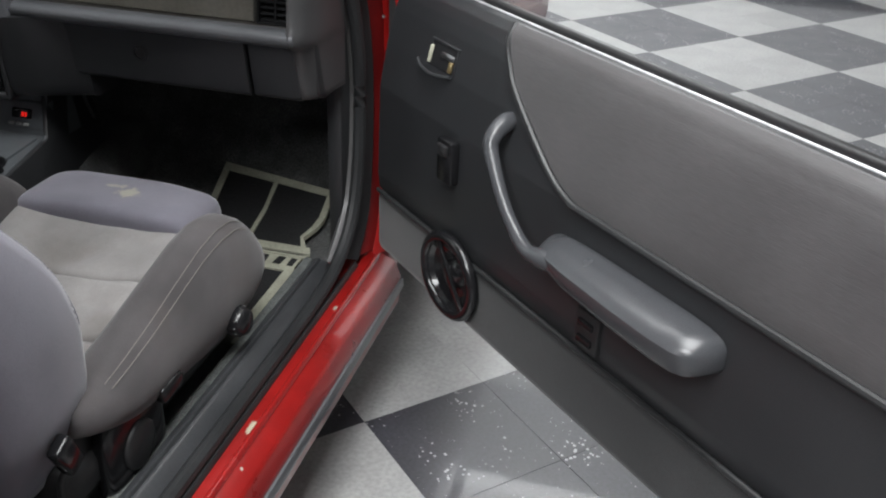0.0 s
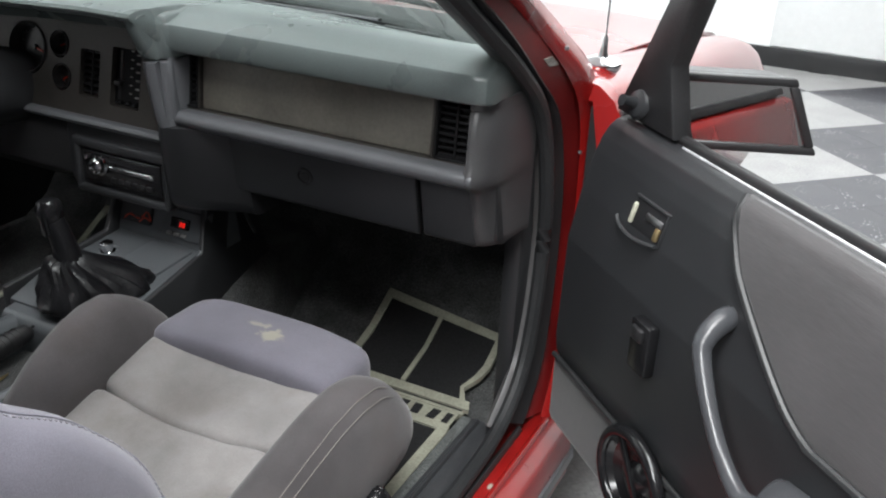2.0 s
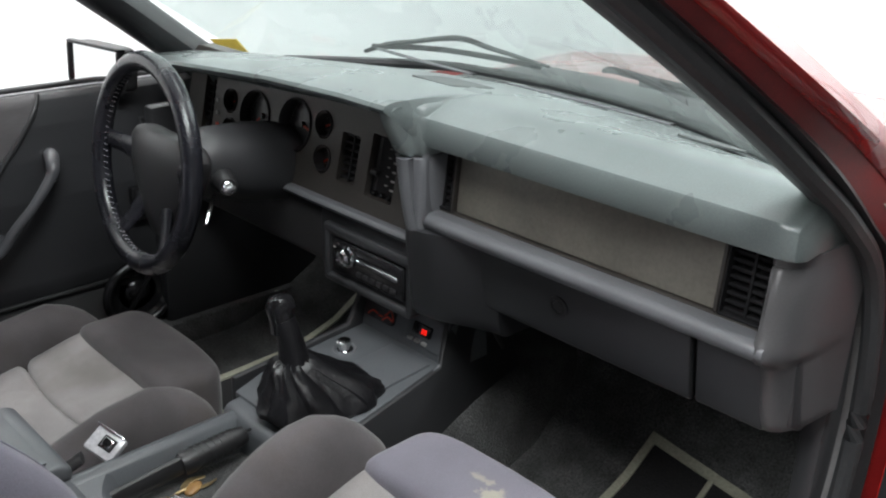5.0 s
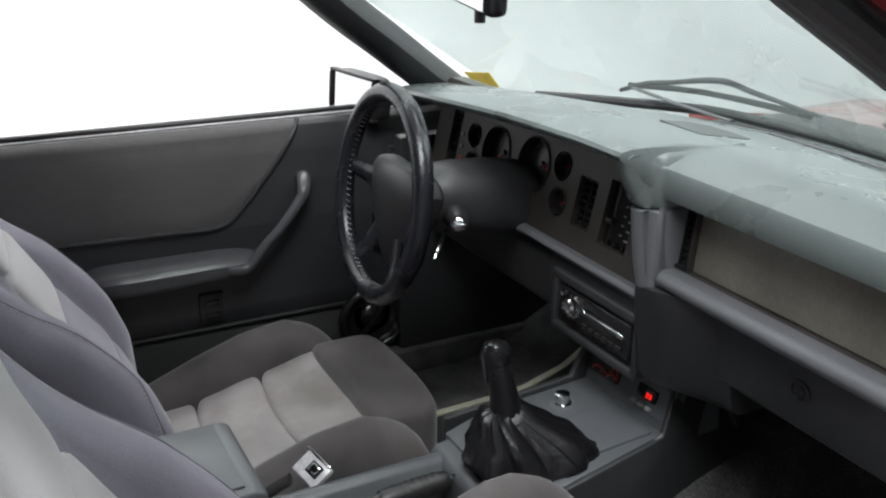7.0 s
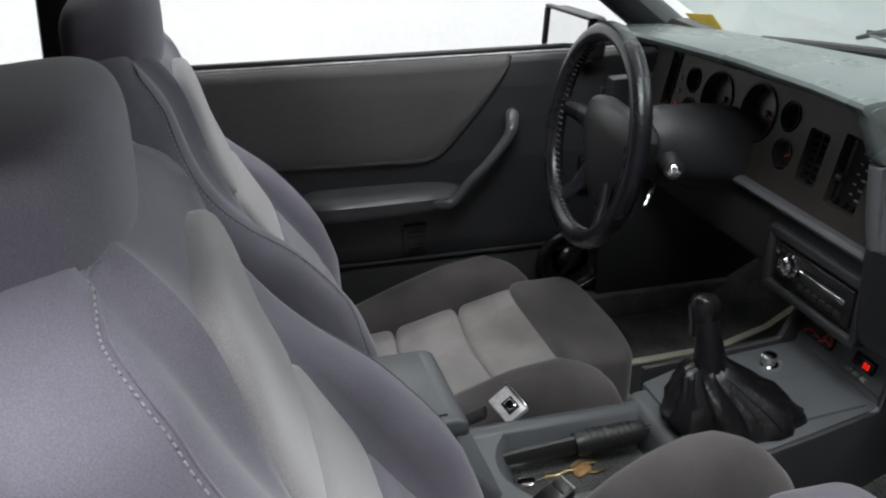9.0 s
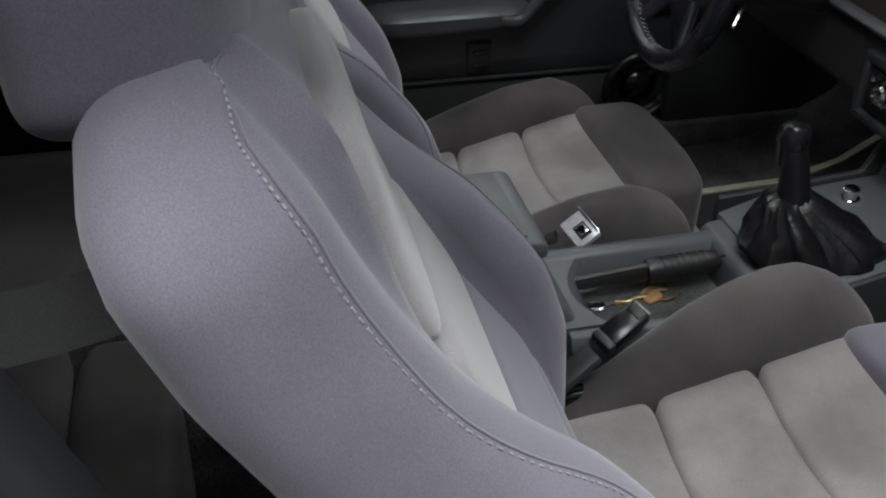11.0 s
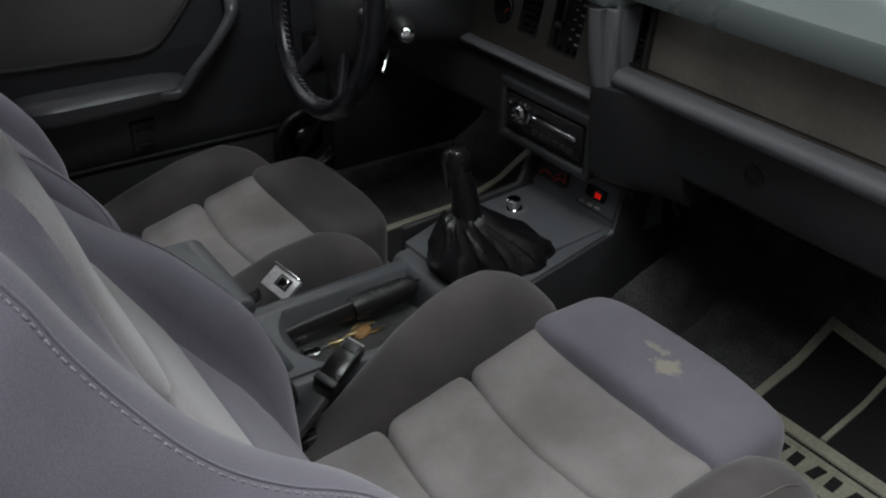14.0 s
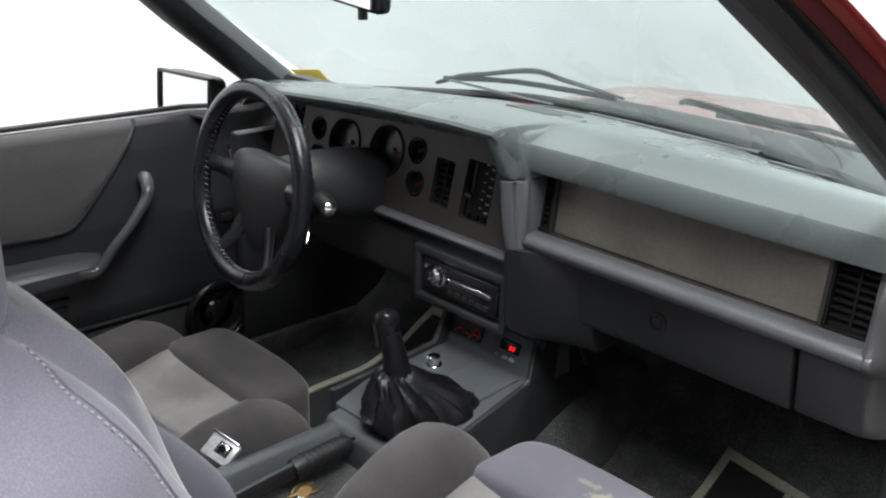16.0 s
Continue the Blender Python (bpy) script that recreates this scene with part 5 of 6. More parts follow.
def door(m, sgn, label, open_door, mirror_yaw, mirror_at):
    D = new("car_door")
    D.empty_display_size = 0.05
    D.matrix_world = m
    D.parent = CAR
    ROOT[D] = m
    tagged(D, label)
    P = lambda name, bm, mat, parent=D, lab="", smooth=35: part(name, flip(bm), mat, parent, lab, local=True, smooth=smooth)  # noqa: E731

    def flip(bm):
        if sgn < 0:
            bm.transform(Matrix.Diagonal((1, -1, 1, 1)))
        return bm

    L = 1.26
    T = 0.980 if sgn > 0 else 0.987
    P("door_panel", prism([(0.0, 0.565), (-0.004, 0.60), (0.0, 0.78), (0.015, 0.86), (0.033, 0.925), (0.042, 0.948), (0.053, T - 0.014), (0.066, T - 0.004), (0.080, T), (0.09, T), (0.09, 0.565)], 0.055, L, "x", 0.003), DOORVINYL, lab="dark grey moulded vinyl door panel")
    P("carpet_strip", prism([(0.004, 0.425), (-0.002, 0.44), (-0.002, 0.545), (0.004, 0.56), (0.09, 0.56), (0.09, 0.425)], 0.055, L, "x", 0.004), DOORCARPET)
    P("strip_piping", tube([(0.058, -0.004, 0.562), (L, -0.004, 0.562)], 0.005, 8, 1), RUBBER)
    P("door_shell", prism([(0.092, 0.42), (0.092, T - 0.008), (0.125, T - 0.016), (0.17, 0.80), (0.175, 0.55), (0.15, 0.41)], 0.03, L + 0.015, "x", 0.008), RED, lab="red painted door skin")
    P("belt_strip", prism([(0.084, T - 0.004), (0.084, T + 0.007), (0.088, T + 0.011), (0.098, T + 0.011), (0.104, T - 0.004)], 0.10, L, "x", 0.002), BLACK)
    P("belt_trim", prism([(0.078, T - 0.002), (0.078, T + 0.001), (0.080, T + 0.0025), (0.083, T - 0.002)], 0.22, L, "x", 0.0008), SILVER)
    # cloth inset with a piping line round it
    poly = [(0.396, T - 0.003), (0.412, 0.955), (0.440, 0.924), (0.470, 0.894), (0.541, 0.845), (0.590, 0.813), (0.625, 0.796), (0.662, 0.786), (0.70, 0.786), (1.23, 0.786), (1.23, T - 0.003)] if sgn > 0 else [(0.495, T - 0.003), (0.515, 0.955), (0.56, 0.905), (0.61, 0.855), (0.65, 0.815), (0.678, 0.795), (0.71, 0.788), (0.76, 0.788), (0.80, 0.79), (1.23, 0.80), (1.23, T - 0.003)]
    yz = lambda z: float(np.interp(z, [0.60, 0.78, 0.86, 0.925, 0.948, T - 0.014, T - 0.004, T], [-0.004, 0.0, 0.015, 0.033, 0.042, 0.053, 0.066, 0.080]))  # noqa: E731
    w = bmesh.new()
    bot = lambda s: float(np.interp(s, [p[0] for p in poly[:10]], [p[1] for p in poly[:10]]))  # noqa: E731
    rings = []
    for s in np.linspace(poly[0][0], 1.23, 70):
        z0 = bot(s)
        rings.append([(s, yz(z) - 0.006 + (0.005 if k == 0 else 0), z + (0.002 if z > 0.96 else 0)) for k, z in enumerate(np.concatenate((np.linspace(z0, max(z0, 0.94), 9), np.linspace(max(z0, 0.948), T - 0.003, 6))))] + [(s, 0.085, z) for z in np.linspace(T - 0.004, z0, 3)])
    P("cloth_inset", loft(rings), DOORCLOTH, lab="grey cloth door inset")
    P("inset_piping", tube([(s, yz(z) - 0.006, z) for s, z in poly[:10]], 0.0055, 8, 5), RUBBER)
    # pull and armrest
    A = P("armrest", loft([[(s, -0.003, zc + h * 0.5 + 0.008), (s, -d * 0.5, zc + h * 0.5 + 0.006), (s, -d * 0.85, zc + h * 0.46), (s, -d, zc + h * 0.28), (s, -d, zc - h * 0.05), (s, -d * 0.88, zc - h * 0.26), (s, -d * 0.5, zc - h * 0.36), (s, -0.003, zc - h * 0.42)] for s, zc, h, d in ((0.622, 0.706, 0.02, 0.025), (0.637, 0.706, 0.036, 0.045), (0.67, 0.706, 0.046, 0.056), (0.72, 0.705, 0.055, 0.062), (0.82, 0.704, 0.06, 0.066), (0.90, 0.704, 0.062, 0.066), (0.935, 0.704, 0.06, 0.062), (0.952, 0.704, 0.055, 0.054), (0.963, 0.705, 0.046, 0.042), (0.970, 0.706, 0.032, 0.026), (0.973, 0.707, 0.016, 0.010))]), ARMREST, lab="grey padded armrest")
    hx, hz = (0, 0) if sgn > 0 else (0.036, 0.022)
    P("pull_handle", tube([(s + hx, y, z + hz) for s, y, z in ((0.466, 0.022, 0.846), (0.470, 0.002, 0.846), (0.480, -0.026, 0.832), (0.492, -0.036, 0.812), (0.537, -0.045, 0.763), (0.578, -0.048, 0.726))] + [(0.618 + hx, -0.050, 0.706), (0.655 + hx, -0.046, 0.708), (0.71, -0.036, 0.712)], [0.015, 0.017, 0.0145, 0.012, 0.0105, 0.0105, 0.012, 0.016, 0.012], 12, 6), ARMREST)
    # latch cup, lock switch, window switch, speaker
    def on_panel(bm):
        for v in bm.verts:
            v.co.y += yz(v.co.z) - 0.0005
        return bm

    # uncut panel: a black slab stands for the shade inside the latch recess
    P("latch_recess_black", on_panel(box(0.208, 0.290, -0.001, 0.02, 0.866, 0.908, 0.0008)), VENTBLACK, lab="black slab for the shaded latch recess behind bare linkage")
    lip = bmesh.new()
    for a in ((0.204, 0.294, 0.907, 0.911), (0.289, 0.293, 0.862, 0.910)):
        box(a[0], a[1], -0.003, 0.006, a[2], a[3], 0.0012, bm=lip)
    P("latch_rim", on_panel(lip), DOORVINYL)
    P("latch_handle", on_panel(box(0.205, 0.215, -0.004, 0.004, 0.868, 0.899, 0.003)), MATEDGE, lab="yellowed broken latch piece")
    P("linkage", on_panel(box(0.243, 0.285, -0.004, 0.0, 0.886, 0.896, 0.002)), STEEL)
    P("linkage", on_panel(box(0.274, 0.285, -0.005, 0.0, 0.868, 0.886, 0.002)), BRASS)
    P("latch_lip", on_panel(tube([(0.176, -0.003, 0.866), (0.195, -0.007, 0.859), (0.230, -0.008, 0.855), (0.262, -0.006, 0.858), (0.286, -0.002, 0.862)], 0.0032, 8, 4)), DOORVINYL)
    P("lock_switch", box(0.303, 0.350, -0.02, 0.0, 0.690, 0.77, 0.005), GLOSS)
    P("rocker", box(0.312, 0.341, -0.026, -0.018, 0.742, 0.762, 0.003), BLACK)
    P("window_switch", box(0.700, 0.752, -0.012, 0.0, 0.580, 0.645, 0.003), BLACK)
    for z in (0.597, 0.625):
        P("rocker", box(0.710, 0.742, -0.017, -0.01, z - 0.006, z + 0.006, 0.002), GLOSS)
    P("speaker_ring", tube([(0.352 + 0.080 * math.cos(2 * math.pi * i / 20), -0.016, 0.515 + 0.074 * math.sin(2 * math.pi * i / 20)) for i in range(20)], 0.0105, 12, 3, True, up=(0, 1, 0)), GLOSS, lab="glossy black speaker surround")
    cone = Matrix.Translation((0.352, -0.004, 0.515)) @ pose(0, 0, 0, 90) @ Matrix.Diagonal((1.06, 0.98, 1, 1))
    P("speaker_cone", lathe([(0.072, -0.002), (0.070, 0.012), (0.066, 0.013), (0.060, 0.004), (0.032, -0.006), (0.026, 0.002), (0.016, 0.008), (0, 0.010)], cone, 32), GLOSS)
    P("speaker_bar", box(-0.006, 0.006, -0.070, 0.070, 0.006, 0.014, 0.003, 2, cone @ pose(0, 0, 0, 0, 0, 35)), GLOSS)
    # mirror
    P("mirror_sail", prism([(0.036, 0.984), (0.205, 0.984), (0.190, 1.03), (0.172, 1.085), (0.230, 1.225), (0.330, 1.45), (0.275, 1.45), (0.165, 1.21), (0.092, 1.08)], 0.072, 0.105, "y", 0.005), BLACK, lab="black window frame with mirror mount") if open_door else P("mirror_sail", prism([(0.045, 0.985), (0.215, 0.985), (0.18, 1.02), (0.13, 1.03)], 0.07, 0.10, "y", 0.004), BLACK)
    P("mirror_control", lathe([(0.024, 0), (0.020, 0.008), (0.010, 0.012), (0.007, 0.03), (0.009, 0.036), (0, 0.038)], facing((0.108, 0.070, 1.012), (0.1, -1, 0.3)), 16), DOORVINYL)
    hm = Matrix.Translation(mirror_at) @ pose(0, 0, 0, 0, 0, mirror_yaw) @ pose(0, 0, 0, 0, -5.5 if open_door else -4, 0) @ Matrix(((1, 0, 0, 0), (0, 1, -0.40 if open_door else 0, 0), (0, 0, 1, 0), (0, 0, 0, 1)))
    mw, mh = (0.097, 0.057) if open_door else (0.094, 0.048)
    P("mirror_housing", moved(pillow(-0.085 if open_door else -0.045, -0.003, -mw, mw, -mh, mh, 0.28, 8), hm), BLACK, lab="black side mirror")
    ring = bmesh.new()
    rw = 0.013 if open_door else 0.008
    for a in ((-mw, mw, mh - rw, mh), (-mw, mw, -mh, -mh + rw), (-mw, -mw + rw + 0.002, -mh + rw - 0.001, mh - rw + 0.001), (mw - rw - 0.002, mw, -mh + rw - 0.001, mh - rw + 0.001)):
        box(-0.012, 0.009, a[0], a[1], a[2], a[3], 0.004, 2, hm, ring)
    P("mirror_rim", ring, BLACK)
    P("mirror_glass", box(-0.002, 0.002, -mw + rw, mw - rw, -mh + rw - 0.002, mh - rw + 0.002, 0.001, 1, hm), MIRROR)
    if not open_door:
        P("mirror_arm", box(0.14, 0.18, 0.10, 0.135, 0.988, 1.012, 0.006), BLACK)
    return D


door(pose(0.80, 0.77, 0, 0, 0, -43.6), 1, "open red car door with grey cloth panel", True, -24, (0.16, 0.213, 1.005))
door(pose(-0.755, 0.895, -0.045, 0, 0, -90), -1, "closed car door with dark grey vinyl panel", False, -9, (0.352, 0.088, 1.022))

# ---------------------------------------------------------------- pillar behind the passenger door, belts, rear seat
part("door_pillar", prism([(-0.36, 0.35), (-0.36, 0.75), (-0.44, 0.996), (-0.465, 1.073), (-0.60, 1.49), (-0.74, 1.49), (-0.70, 0.35)], 0.675, 0.745, "x", 0.012), DOORVINYL, CAR)


def strap(pts, half, face, thick=0.0012):
    """A flat band along a path, its broad side turned towards `face`."""
    path = smooth_path(pts, 6)
    rings = []
    for i, c in enumerate(path):
        d = (path[min(i + 1, len(path) - 1)] - path[max(i - 1, 0)]).normalized()
        up = Vector(face).cross(d).normalized()
        side = d.cross(up)
        rings.append([c + up * half + side * thick, c + up * half - side * thick, c - up * half - side * thick, c - up * half + side * thick])
    return loft(rings)


BELT = thing("seat_belt", "dark grey webbing seat belt behind the seat", "seat belt", pose(0.6, -0.5, 0.95))
part("webbing", strap([(0.47, -0.40, 0.972), (0.500, -0.430, 0.976), (0.514, -0.474, 0.974), (0.524, -0.512, 0.975), (0.545, -0.57, 0.98), (0.60, -0.63, 0.985), (0.672, -0.66, 0.98)], 0.0245, (0.75, 0.22, 0.6)), WEBBING, BELT)
part("anchor", box(0.665, 0.69, -0.69, -0.63, 0.94, 1.02, 0.006), BLACK, BELT)
HOOK = thing("belt_guide", "black plastic belt guide on the door pillar", "belt guide", pose(-0.67, -0.38, 1.19))
part("bracket", box(-0.688, -0.66, -0.43, -0.33, 1.165, 1.19, 0.006), BLACK, HOOK)
part("loop", tube([(-0.665, -0.40, 1.19), (-0.65, -0.41, 1.215), (-0.645, -0.38, 1.225), (-0.655, -0.36, 1.20)], 0.006, 8, 5), BLACK, HOOK)

RS = thing("rear_bench", "grey velour rear bench seat", "seat", pose(0, -0.8, 0.35))
for x0, x1 in ((-0.60, -0.06), (-0.055, 0.56)):
    part("cushion", pillow(x0, x1, -0.92, -0.595, 0.36, 0.535, 0.25, 10), SHADEDBENCH, RS)
    part("front_roll", pillow(x0, x1, -0.60, -0.455, 0.35, 0.52, 0.35, 10), SHADEDBENCH, RS)
    part("backrest", pillow(x0, x1, -1.12, -0.93, 0.42, 0.98, 0.25, 10, lambda v: Vector((v.x, v.y - 0.2 * (v.z - 0.45), v.z))), SHADEDBENCH, RS)
part("base", box(-0.6, 0.56, -0.95, -0.50, 0.335, 0.40, 0.01), CARPET, RS)

# ---------------------------------------------------------------- buckles, keys, console lid
bk = thing("belt_buckle", "worn silver seat belt buckle on a black stalk", "buckle", pose(-0.09, 0.15, 0.56), "belt buckles")
bm_ = facing((-0.088, 0.155, 0.562), (0.45, -0.45, 0.77), 60)
part("shell", box(-0.021, 0.021, -0.027, 0.027, -0.007, 0.007, 0.004, 2, bm_), SILVER, bk, "scuffed silver shell")
part("tongue_mouth", box(-0.018, 0.018, 0.022, 0.0285, -0.004, 0.004, 0.001, 1, bm_), BLACK, bk)
part("button_well", box(-0.009, 0.013, -0.018, 0.008, 0.005, 0.0075, 0.001, 1, bm_), BLACK, bk)
part("press_button", box(-0.006, 0.010, -0.013, 0.004, 0.006, 0.010, 0.002, 2, bm_), CHROME, bk)
part("side_lip", box(0.018, 0.0225, -0.024, 0.030, -0.009, 0.010, 0.002, 2, bm_), CHROME, bk)
part("stalk", tube([(-0.125, 0.02, 0.46), (-0.118, 0.08, 0.515), (-0.103, 0.122, 0.546)], 0.016, 10, 5, flat=0.4), BLACK, bk)
bk = thing("belt_buckle", "black seat belt buckle with a chrome end", "buckle", pose(0.1, 0.17, 0.53), "belt buckles")
bm_ = facing((0.147, 0.130, 0.563), Vector((0.133, 0.165, 0.577)) - Vector((0.163, 0.09, 0.548)), 15)
part("shell", box(-0.017, 0.017, -0.011, 0.011, -0.030, 0.036, 0.004, 2, bm_), GLOSS, bk)
part("press_button", box(-0.012, 0.012, 0.009, 0.013, 0.018, 0.034, 0.002, 2, bm_), BLACK, bk)
part("end_plate", box(-0.015, 0.015, -0.009, 0.009, 0.034, 0.0395, 0.001, 1, bm_), CHROME, bk)
part("collar", box(-0.018, 0.018, -0.012, 0.012, -0.042, -0.028, 0.004, 2, bm_), DOORVINYL, bk)
part("stalk", tube([(0.205, -0.02, 0.475), (0.187, 0.03, 0.515), (0.168, 0.082, 0.542)], 0.019, 10, 5, flat=0.5), DOORVINYL, bk)
KEY = thing("key_bunch", "car key with a gold and amber fob lying in the console", "keys", pose(0.02, 0.2, 0.49))
kz = 0.496
part("key_bow", pillow(-0.012, 0.012, -0.015, 0.015, 0, 0.007, 0.6, 6, lambda v: pose(0.026, 0.145, kz + 0.002, 8, 0, -20) @ v), CHROME, KEY, "worn silver key head")
part("key_blade", box(-0.004, 0.004, 0.0, 0.036, 0, 0.0022, 0.0006, 1, pose(0.024, 0.157, kz + 0.004, 4, 0, 6)), STEEL, KEY)
part("ring", tube([(0.024 + 0.010 * math.cos(k * math.pi / 6), 0.186 + 0.012 * math.sin(k * math.pi / 6), kz + 0.006) for k in range(12)], 0.0011, 6, 3, True), BRASS, KEY)
part("chain", tube([(0.022, 0.176, kz + 0.005), (0.027, 0.195, kz + 0.007), (0.022, 0.212, kz + 0.008), (0.024, 0.226, kz + 0.008)], 0.0032, 8, 4), BRASS, KEY)
AMBER = material("amber_resin", (0.38, 0.22, 0.09), 0.25, 0, 90, 0.2, 0.05)
part("fob", pillow(-0.010, 0.010, -0.017, 0.017, 0, 0.011, 0.8, 7, lambda v: pose(0.026, 0.236, kz + 0.002, 6, 0, 25) @ v), AMBER, KEY, "amber fob")
part("fob_wing", tube([(0.014, 0.222, kz + 0.006), (0.010, 0.238, kz + 0.011), (0.018, 0.262, kz + 0.013)], [0.003, 0.0065, 0.002], 8, 5, flat=0.5), BRASS, KEY)
part("fob_tail", tube([(0.028, 0.240, kz + 0.006), (0.034, 0.256, kz + 0.009), (0.028, 0.276, kz + 0.007)], [0.003, 0.004, 0.001], 8, 5, flat=0.5), BRASS, KEY)

# ---------------------------------------------------------------- floor mats


def mat_z(y):
    return float(np.interp(y, [0.0, 0.5, 0.78, 0.90, 1.02, 1.14], [0.332, 0.330, 0.337, 0.372, 0.444, 0.59]))


def bent(p):
    """The passenger mat lies askew at its far edge and is waisted on the sill side."""
    x, y, z = p
    if x < 0:
        return p
    back = max(0, (y - 0.80) / 0.2) * (0.012 + 0.11 * (x - 0.365))
    waist = 0.024 * math.exp(-((y - 0.835) / 0.035) ** 2) * max(0, (x - 0.60) / 0.05)
    return (x - waist, y - back, z + mat_z(y - back) - mat_z(y))


def strip(x0, x1, y0, y1, h0, h1, bm=None, lean=0.0):
    n = max(2, int((y1 - y0) / 0.03))
    rings = []
    for y in np.linspace(y0, y1, n):
        z = mat_z(y)
        o = lean * (y - y0)
        rings.append([bent(p) for p in ((x0 + o, y, z + h0), (x1 + o, y, z + h0), (x1 + o, y, z + h1), (x0 + o, y, z + h1))])
    return loft(rings, bm)


PM = thing("floor_mat", "black carpet floor mat with cream binding", "floor mat", pose(0.5, 0.7, 0.335), "floor mats")
part("mat_carpet", strip(0.365, 0.652, 0.42, 1.0, 0.004, 0.012), MATBLACK, PM)
for a in ((0.362, 0.378, 0.79, 1.0), (0.640, 0.655, 0.79, 1.0), (0.362, 0.655, 0.988, 1.004), (0.500, 0.510, 0.80, 0.99), (0.362, 0.665, 0.776, 0.796), (0.362, 0.660, 0.758, 0.766), (0.362, 0.655, 0.698, 0.712), (0.636, 0.658, 0.42, 0.70), (0.362, 0.378, 0.42, 0.70)):
    part("binding", strip(*a, 0.006, 0.0165), MATEDGE, PM)
part("name_band", strip(0.378, 0.652, 0.712, 0.758, 0.006, 0.0150), MATEDGE, PM, "cream band with a worn dark name")
for k in range(7):
    part("bar", strip(0.395 + 0.034 * k, 0.412 + 0.034 * k, 0.72, 0.75, 0.012, 0.0165, lean=0.1 * (-1) ** k), MATBLACK, PM)
part("bar", strip(0.632, 0.645, 0.72, 0.75, 0.012, 0.0165), MATBLACK, PM)
DM = thing("floor_mat", "black carpet floor mat with cream binding", "floor mat", pose(-0.35, 0.75, 0.335), "floor mats")
part("mat_carpet", strip(-0.48, -0.19, 0.50, 1.0, 0.004, 0.012), MATBLACK, DM)
for a in ((-0.484, -0.466, 0.50, 1.0), (-0.484, -0.19, 0.50, 0.518), (-0.484, -0.19, 0.985, 1.0), (-0.205, -0.19, 0.50, 1.0)):
    part("binding", strip(*a, 0.006, 0.0165), MATEDGE, DM)

# ---------------------------------------------------------------- wipers, mirror and sticker at the windshield
for rest, arm in ((((-0.585, 1.11, 0.998), (-0.36, 1.125, 1.022), (-0.08, 1.13, 1.030)), ((-0.60, 1.10, 0.985), (-0.53, 1.11, 1.010), (-0.44, 1.11, 1.030), (-0.29, 1.10, 1.060), (-0.20, 1.105, 1.052), (-0.06, 1.13, 1.033))), (((0.175, 1.105, 1.045), (0.32, 1.10, 1.046), (0.52, 1.09, 1.034)), ((0.096, 1.10, 1.055), (0.120, 1.10, 1.060), (0.205, 1.10, 1.058), (0.318, 1.10, 1.055), (0.403, 1.10, 1.057), (0.485, 1.10, 1.045)))):
    wp = part("wiper", tube(arm, [0.006, 0.0085, 0.0065, 0.008, 0.007, 0.004], 8, 5, flat=0.8), RUBBER, CAR, "black windshield wiper")
    part("blade", tube(rest, 0.004, 6, 4, flat=1.7), RUBBER, wp)
    part("bridge", tube([arm[1], (Vector(arm[1]) + Vector(rest[1])) / 2, rest[1]], 0.006, 6, 4), RUBBER, wp)
RV = thing("rear_view_mirror", "black rear-view mirror under the roof", "mirror", pose(-0.1, 0.41, 1.28))
mm = pose(-0.105, 0.42, 1.287, 0, 3, -8)
part("housing", box(-0.115, 0.115, -0.012, 0.02, -0.032, 0.032, 0.011, 3, mm), GLOSS, RV)
part("mirror_glass", box(-0.106, 0.106, -0.015, -0.011, -0.026, 0.026, 0.002, 1, mm), MIRROR, RV)
part("stem", tube([(-0.10, 0.435, 1.30), (-0.08, 0.44, 1.36), (-0.05, 0.41, 1.40)], 0.008, 8, 4), BLACK, RV)
part("tab", lathe([(0.008, -0.012), (0.008, 0.004), (0, 0.005)], pose(-0.045, 0.41, 1.25), 10), BLACK, RV)
YELLOW = material("yellowed_sticker_paper", (0.42, 0.36, 0.10), 0.7, 0, 220, 0.45, 0, 40, 0.3)
nt = YELLOW.node_tree
tl = nt.nodes.new("ShaderNodeBsdfTranslucent")
tl.inputs[0].default_value = (0.62, 0.52, 0.16, 1)
ms = nt.nodes.new("ShaderNodeMixShader")
ms.inputs[0].default_value = 0.65
nt.links.new(nt.nodes["Principled BSDF"].outputs[0], ms.inputs[1])
nt.links.new(tl.outputs[0], ms.inputs[2])
nt.links.new(ms.outputs[0], nt.nodes["Material Output"].inputs[0])
sb = bmesh.new()
q = [(-0.785, 0.793, 1.017), (-0.681, 0.797, 1.032), (-0.632, 0.80, 1.005), (-0.735, 0.80, 0.995)]
loft([q, [(x, y + 0.002, z + 0.001) for x, y, z in q]], sb)
part("inspection_sticker", sb, YELLOW, CAR, "faded yellow windshield sticker")

# ---------------------------------------------------------------- checkered floor tiles, colours in blocks of two by two
TILE, TURN = 0.3175, radians(46)
U, V = Vector((math.cos(TURN), math.sin(TURN), 0)), Vector((math.sin(TURN), -math.cos(TURN), 0))
TORG = Vector((0.824, 0.678, 0))


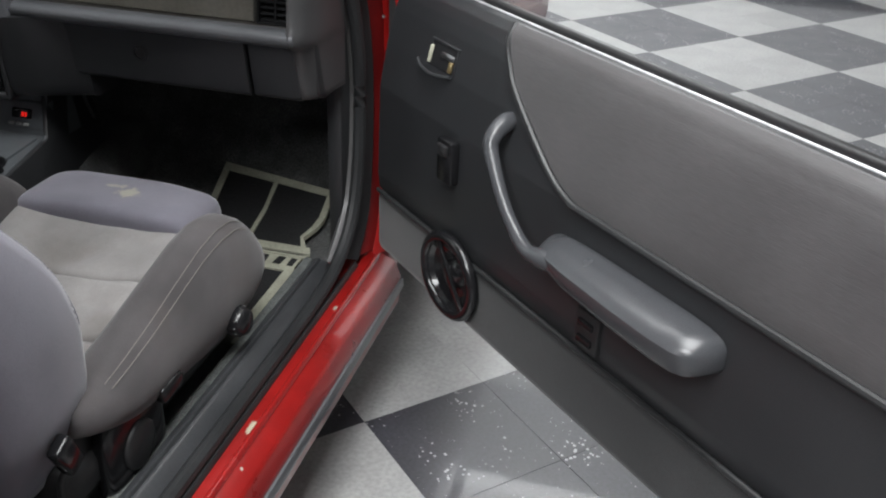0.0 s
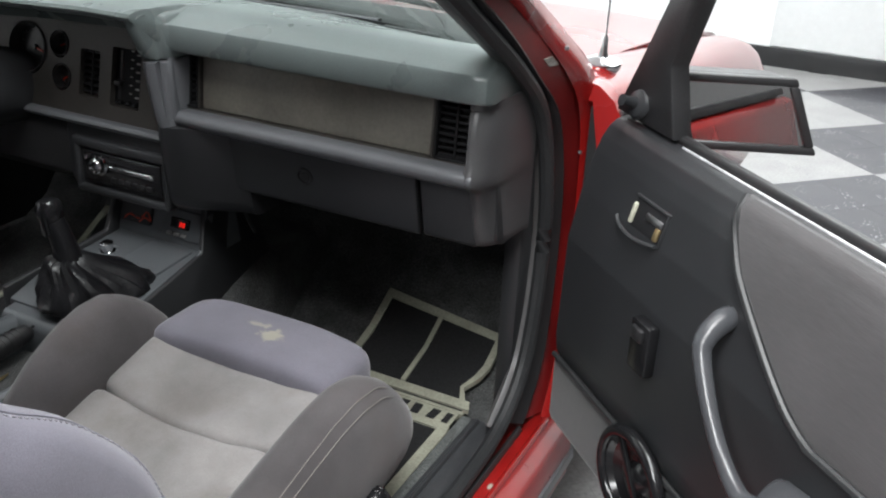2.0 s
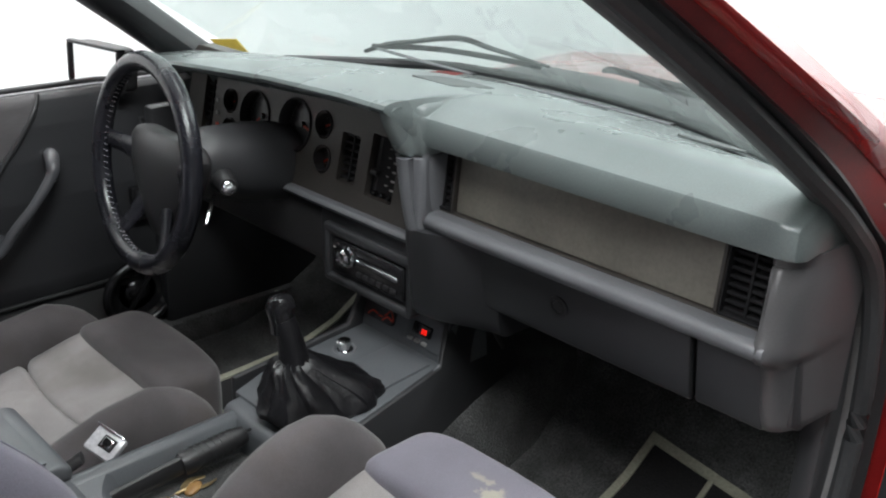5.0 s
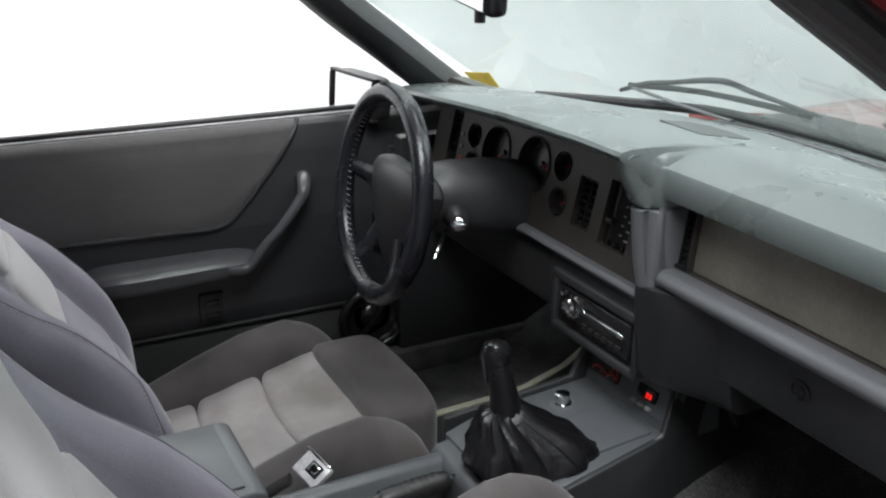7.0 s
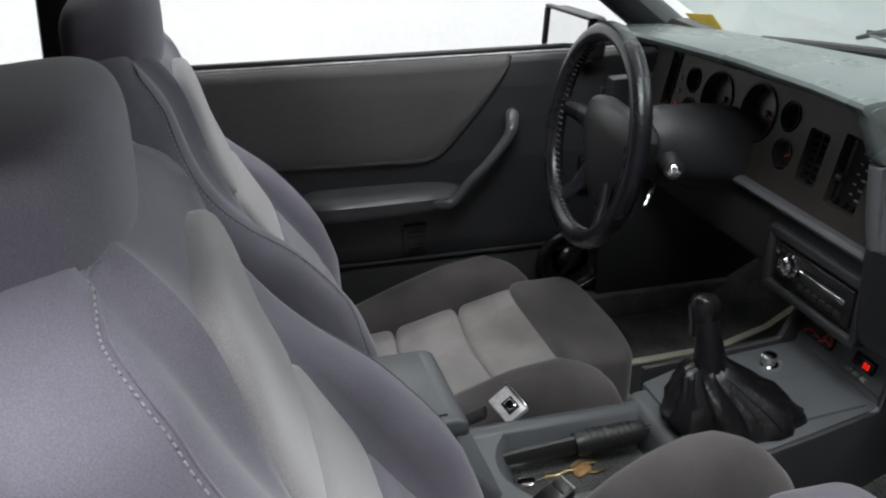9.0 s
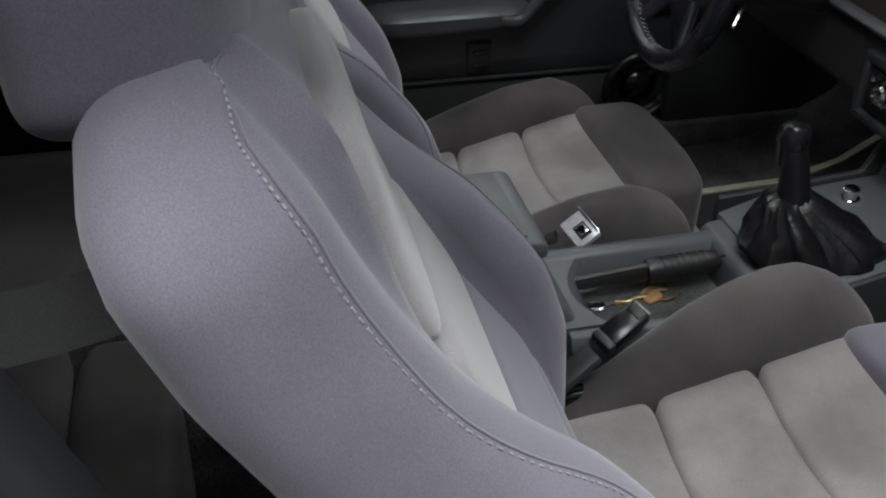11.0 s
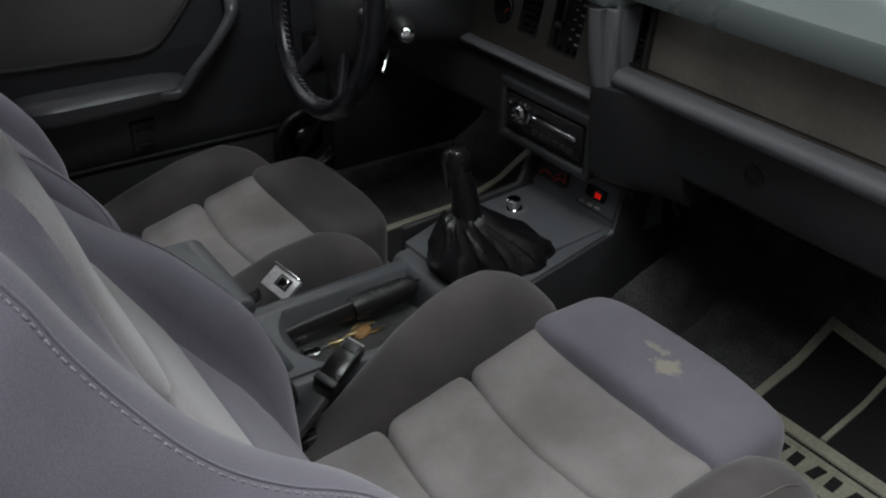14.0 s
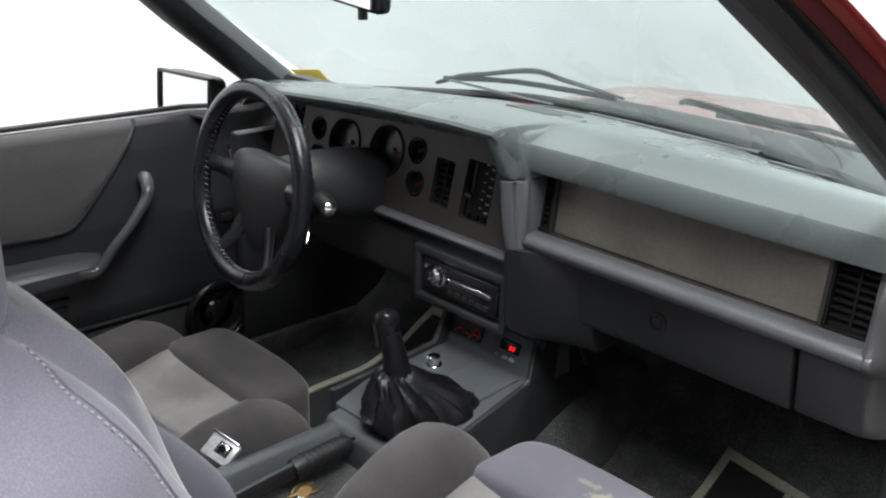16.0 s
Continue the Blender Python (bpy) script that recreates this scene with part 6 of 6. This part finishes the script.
def tile_mesh(name, mat):
    b = bmesh.new()
    h, e = TILE / 2 - 0.0002, 0.0006
    lo = [b.verts.new((x * h, y * h, -0.004)) for x, y in ((-1, -1), (1, -1), (1, 1), (-1, 1))]
    mid = [b.verts.new((x * h, y * h, -e * 0.6)) for x, y in ((-1, -1), (1, -1), (1, 1), (-1, 1))]
    hi = [b.verts.new((x * (h - e), y * (h - e), 0)) for x, y in ((-1, -1), (1, -1), (1, 1), (-1, 1))]
    for a, c in ((lo, mid), (mid, hi)):
        for i in range(4):
            b.faces.new((a[i], a[(i + 1) % 4], c[(i + 1) % 4], c[i]))
    b.faces.new(hi)
    bmesh.ops.recalc_face_normals(b, faces=b.faces)
    me = bpy.data.meshes.new(name)
    b.to_mesh(me)
    b.free()
    me.materials.append(mat)
    return me


def speckle(mat, dark):
    """Chips of the other colour, and a shift from tile to tile."""
    nt = mat.node_tree
    bs = nt.nodes["Principled BSDF"]
    base = bs.inputs["Base Color"].links[0].from_socket
    geo = nt.nodes.new("ShaderNodeNewGeometry")
    vo = nt.nodes.new("ShaderNodeTexVoronoi")
    vo.inputs["Scale"].default_value = 75 if dark else 60
    nt.links.new(geo.outputs["Position"], vo.inputs["Vector"])
    no = nt.nodes.new("ShaderNodeTexNoise")
    no.inputs["Scale"].default_value = 9
    nt.links.new(geo.outputs["Position"], no.inputs["Vector"])
    th = nt.nodes.new("ShaderNodeMapRange")
    th.inputs[1].default_value, th.inputs[2].default_value, th.inputs[3].default_value, th.inputs[4].default_value = 0.45, 0.7, 0.05, 0.3
    nt.links.new(no.outputs["Fac"], th.inputs[0])
    lt = nt.nodes.new("ShaderNodeMath")
    lt.operation = "LESS_THAN"
    nt.links.new(vo.outputs["Distance"], lt.inputs[0])
    nt.links.new(th.outputs[0], lt.inputs[1])
    mx = nt.nodes.new("ShaderNodeMixRGB")
    mx.inputs[2].default_value = (0.4, 0.4, 0.42, 1) if dark else (0.24, 0.24, 0.24, 1)
    nt.links.new(lt.outputs[0], mx.inputs[0])
    nt.links.new(base, mx.inputs[1])
    oi = nt.nodes.new("ShaderNodeObjectInfo")
    rg = nt.nodes.new("ShaderNodeMapRange")
    rg.inputs[3].default_value, rg.inputs[4].default_value = 0.92, 1.08
    nt.links.new(oi.outputs["Random"], rg.inputs[0])
    ml = nt.nodes.new("ShaderNodeMixRGB")
    ml.blend_type = "MULTIPLY"
    ml.inputs[0].default_value = 1
    nt.links.new(mx.outputs[0], ml.inputs[1])
    nt.links.new(rg.outputs[0], ml.inputs[2])
    nt.links.new(ml.outputs[0], bs.inputs["Base Color"])


speckle(DARK, True)
speckle(PALE, False)
floor_ob = bpy.data.objects["floor"]
ME = {True: tile_mesh("dark_tile", DARK), False: tile_mesh("pale_tile", PALE)}
cells = []
for i in range(-34, 40):
    for j in range(-34, 40):
        c = TORG + U * TILE * (i + 0.5) + V * TILE * (j + 0.5)
        if WX0 + 0.03 < c.x < WX1 - 0.03 and WY0 + 0.03 < c.y < WY1 - 0.03:
            cells.append(((c - Vector((1.5, 2.2, 0))).length, c, (i // 2 + j // 2) % 2 == 0))
cells.sort(key=lambda t: t[0])
turn = Matrix.Rotation(TURN, 4, "Z")
for _, c, dark in cells[:300]:
    ob = new("floor_tile", ME[dark])
    ob.parent = floor_ob
    ob.matrix_basis = Matrix.Translation(c) @ turn
for dark in (True, False):
    vs, fs = [], []
    src = ME[dark]
    for _, c, d in cells[300:]:
        if d == dark:
            m = Matrix.Translation(c) @ turn
            n0 = len(vs)
            vs += [m @ v.co for v in src.vertices]
            fs += [[n0 + k for k in p.vertices] for p in src.polygons]
    me = bpy.data.meshes.new("far_tiles")
    me.from_pydata(vs, [], fs)
    me.materials.append(DARK if dark else PALE)
    ob = new("far_floor_tiles", me)
    ob.parent = floor_ob
    tagged(ob, kind="stuff")
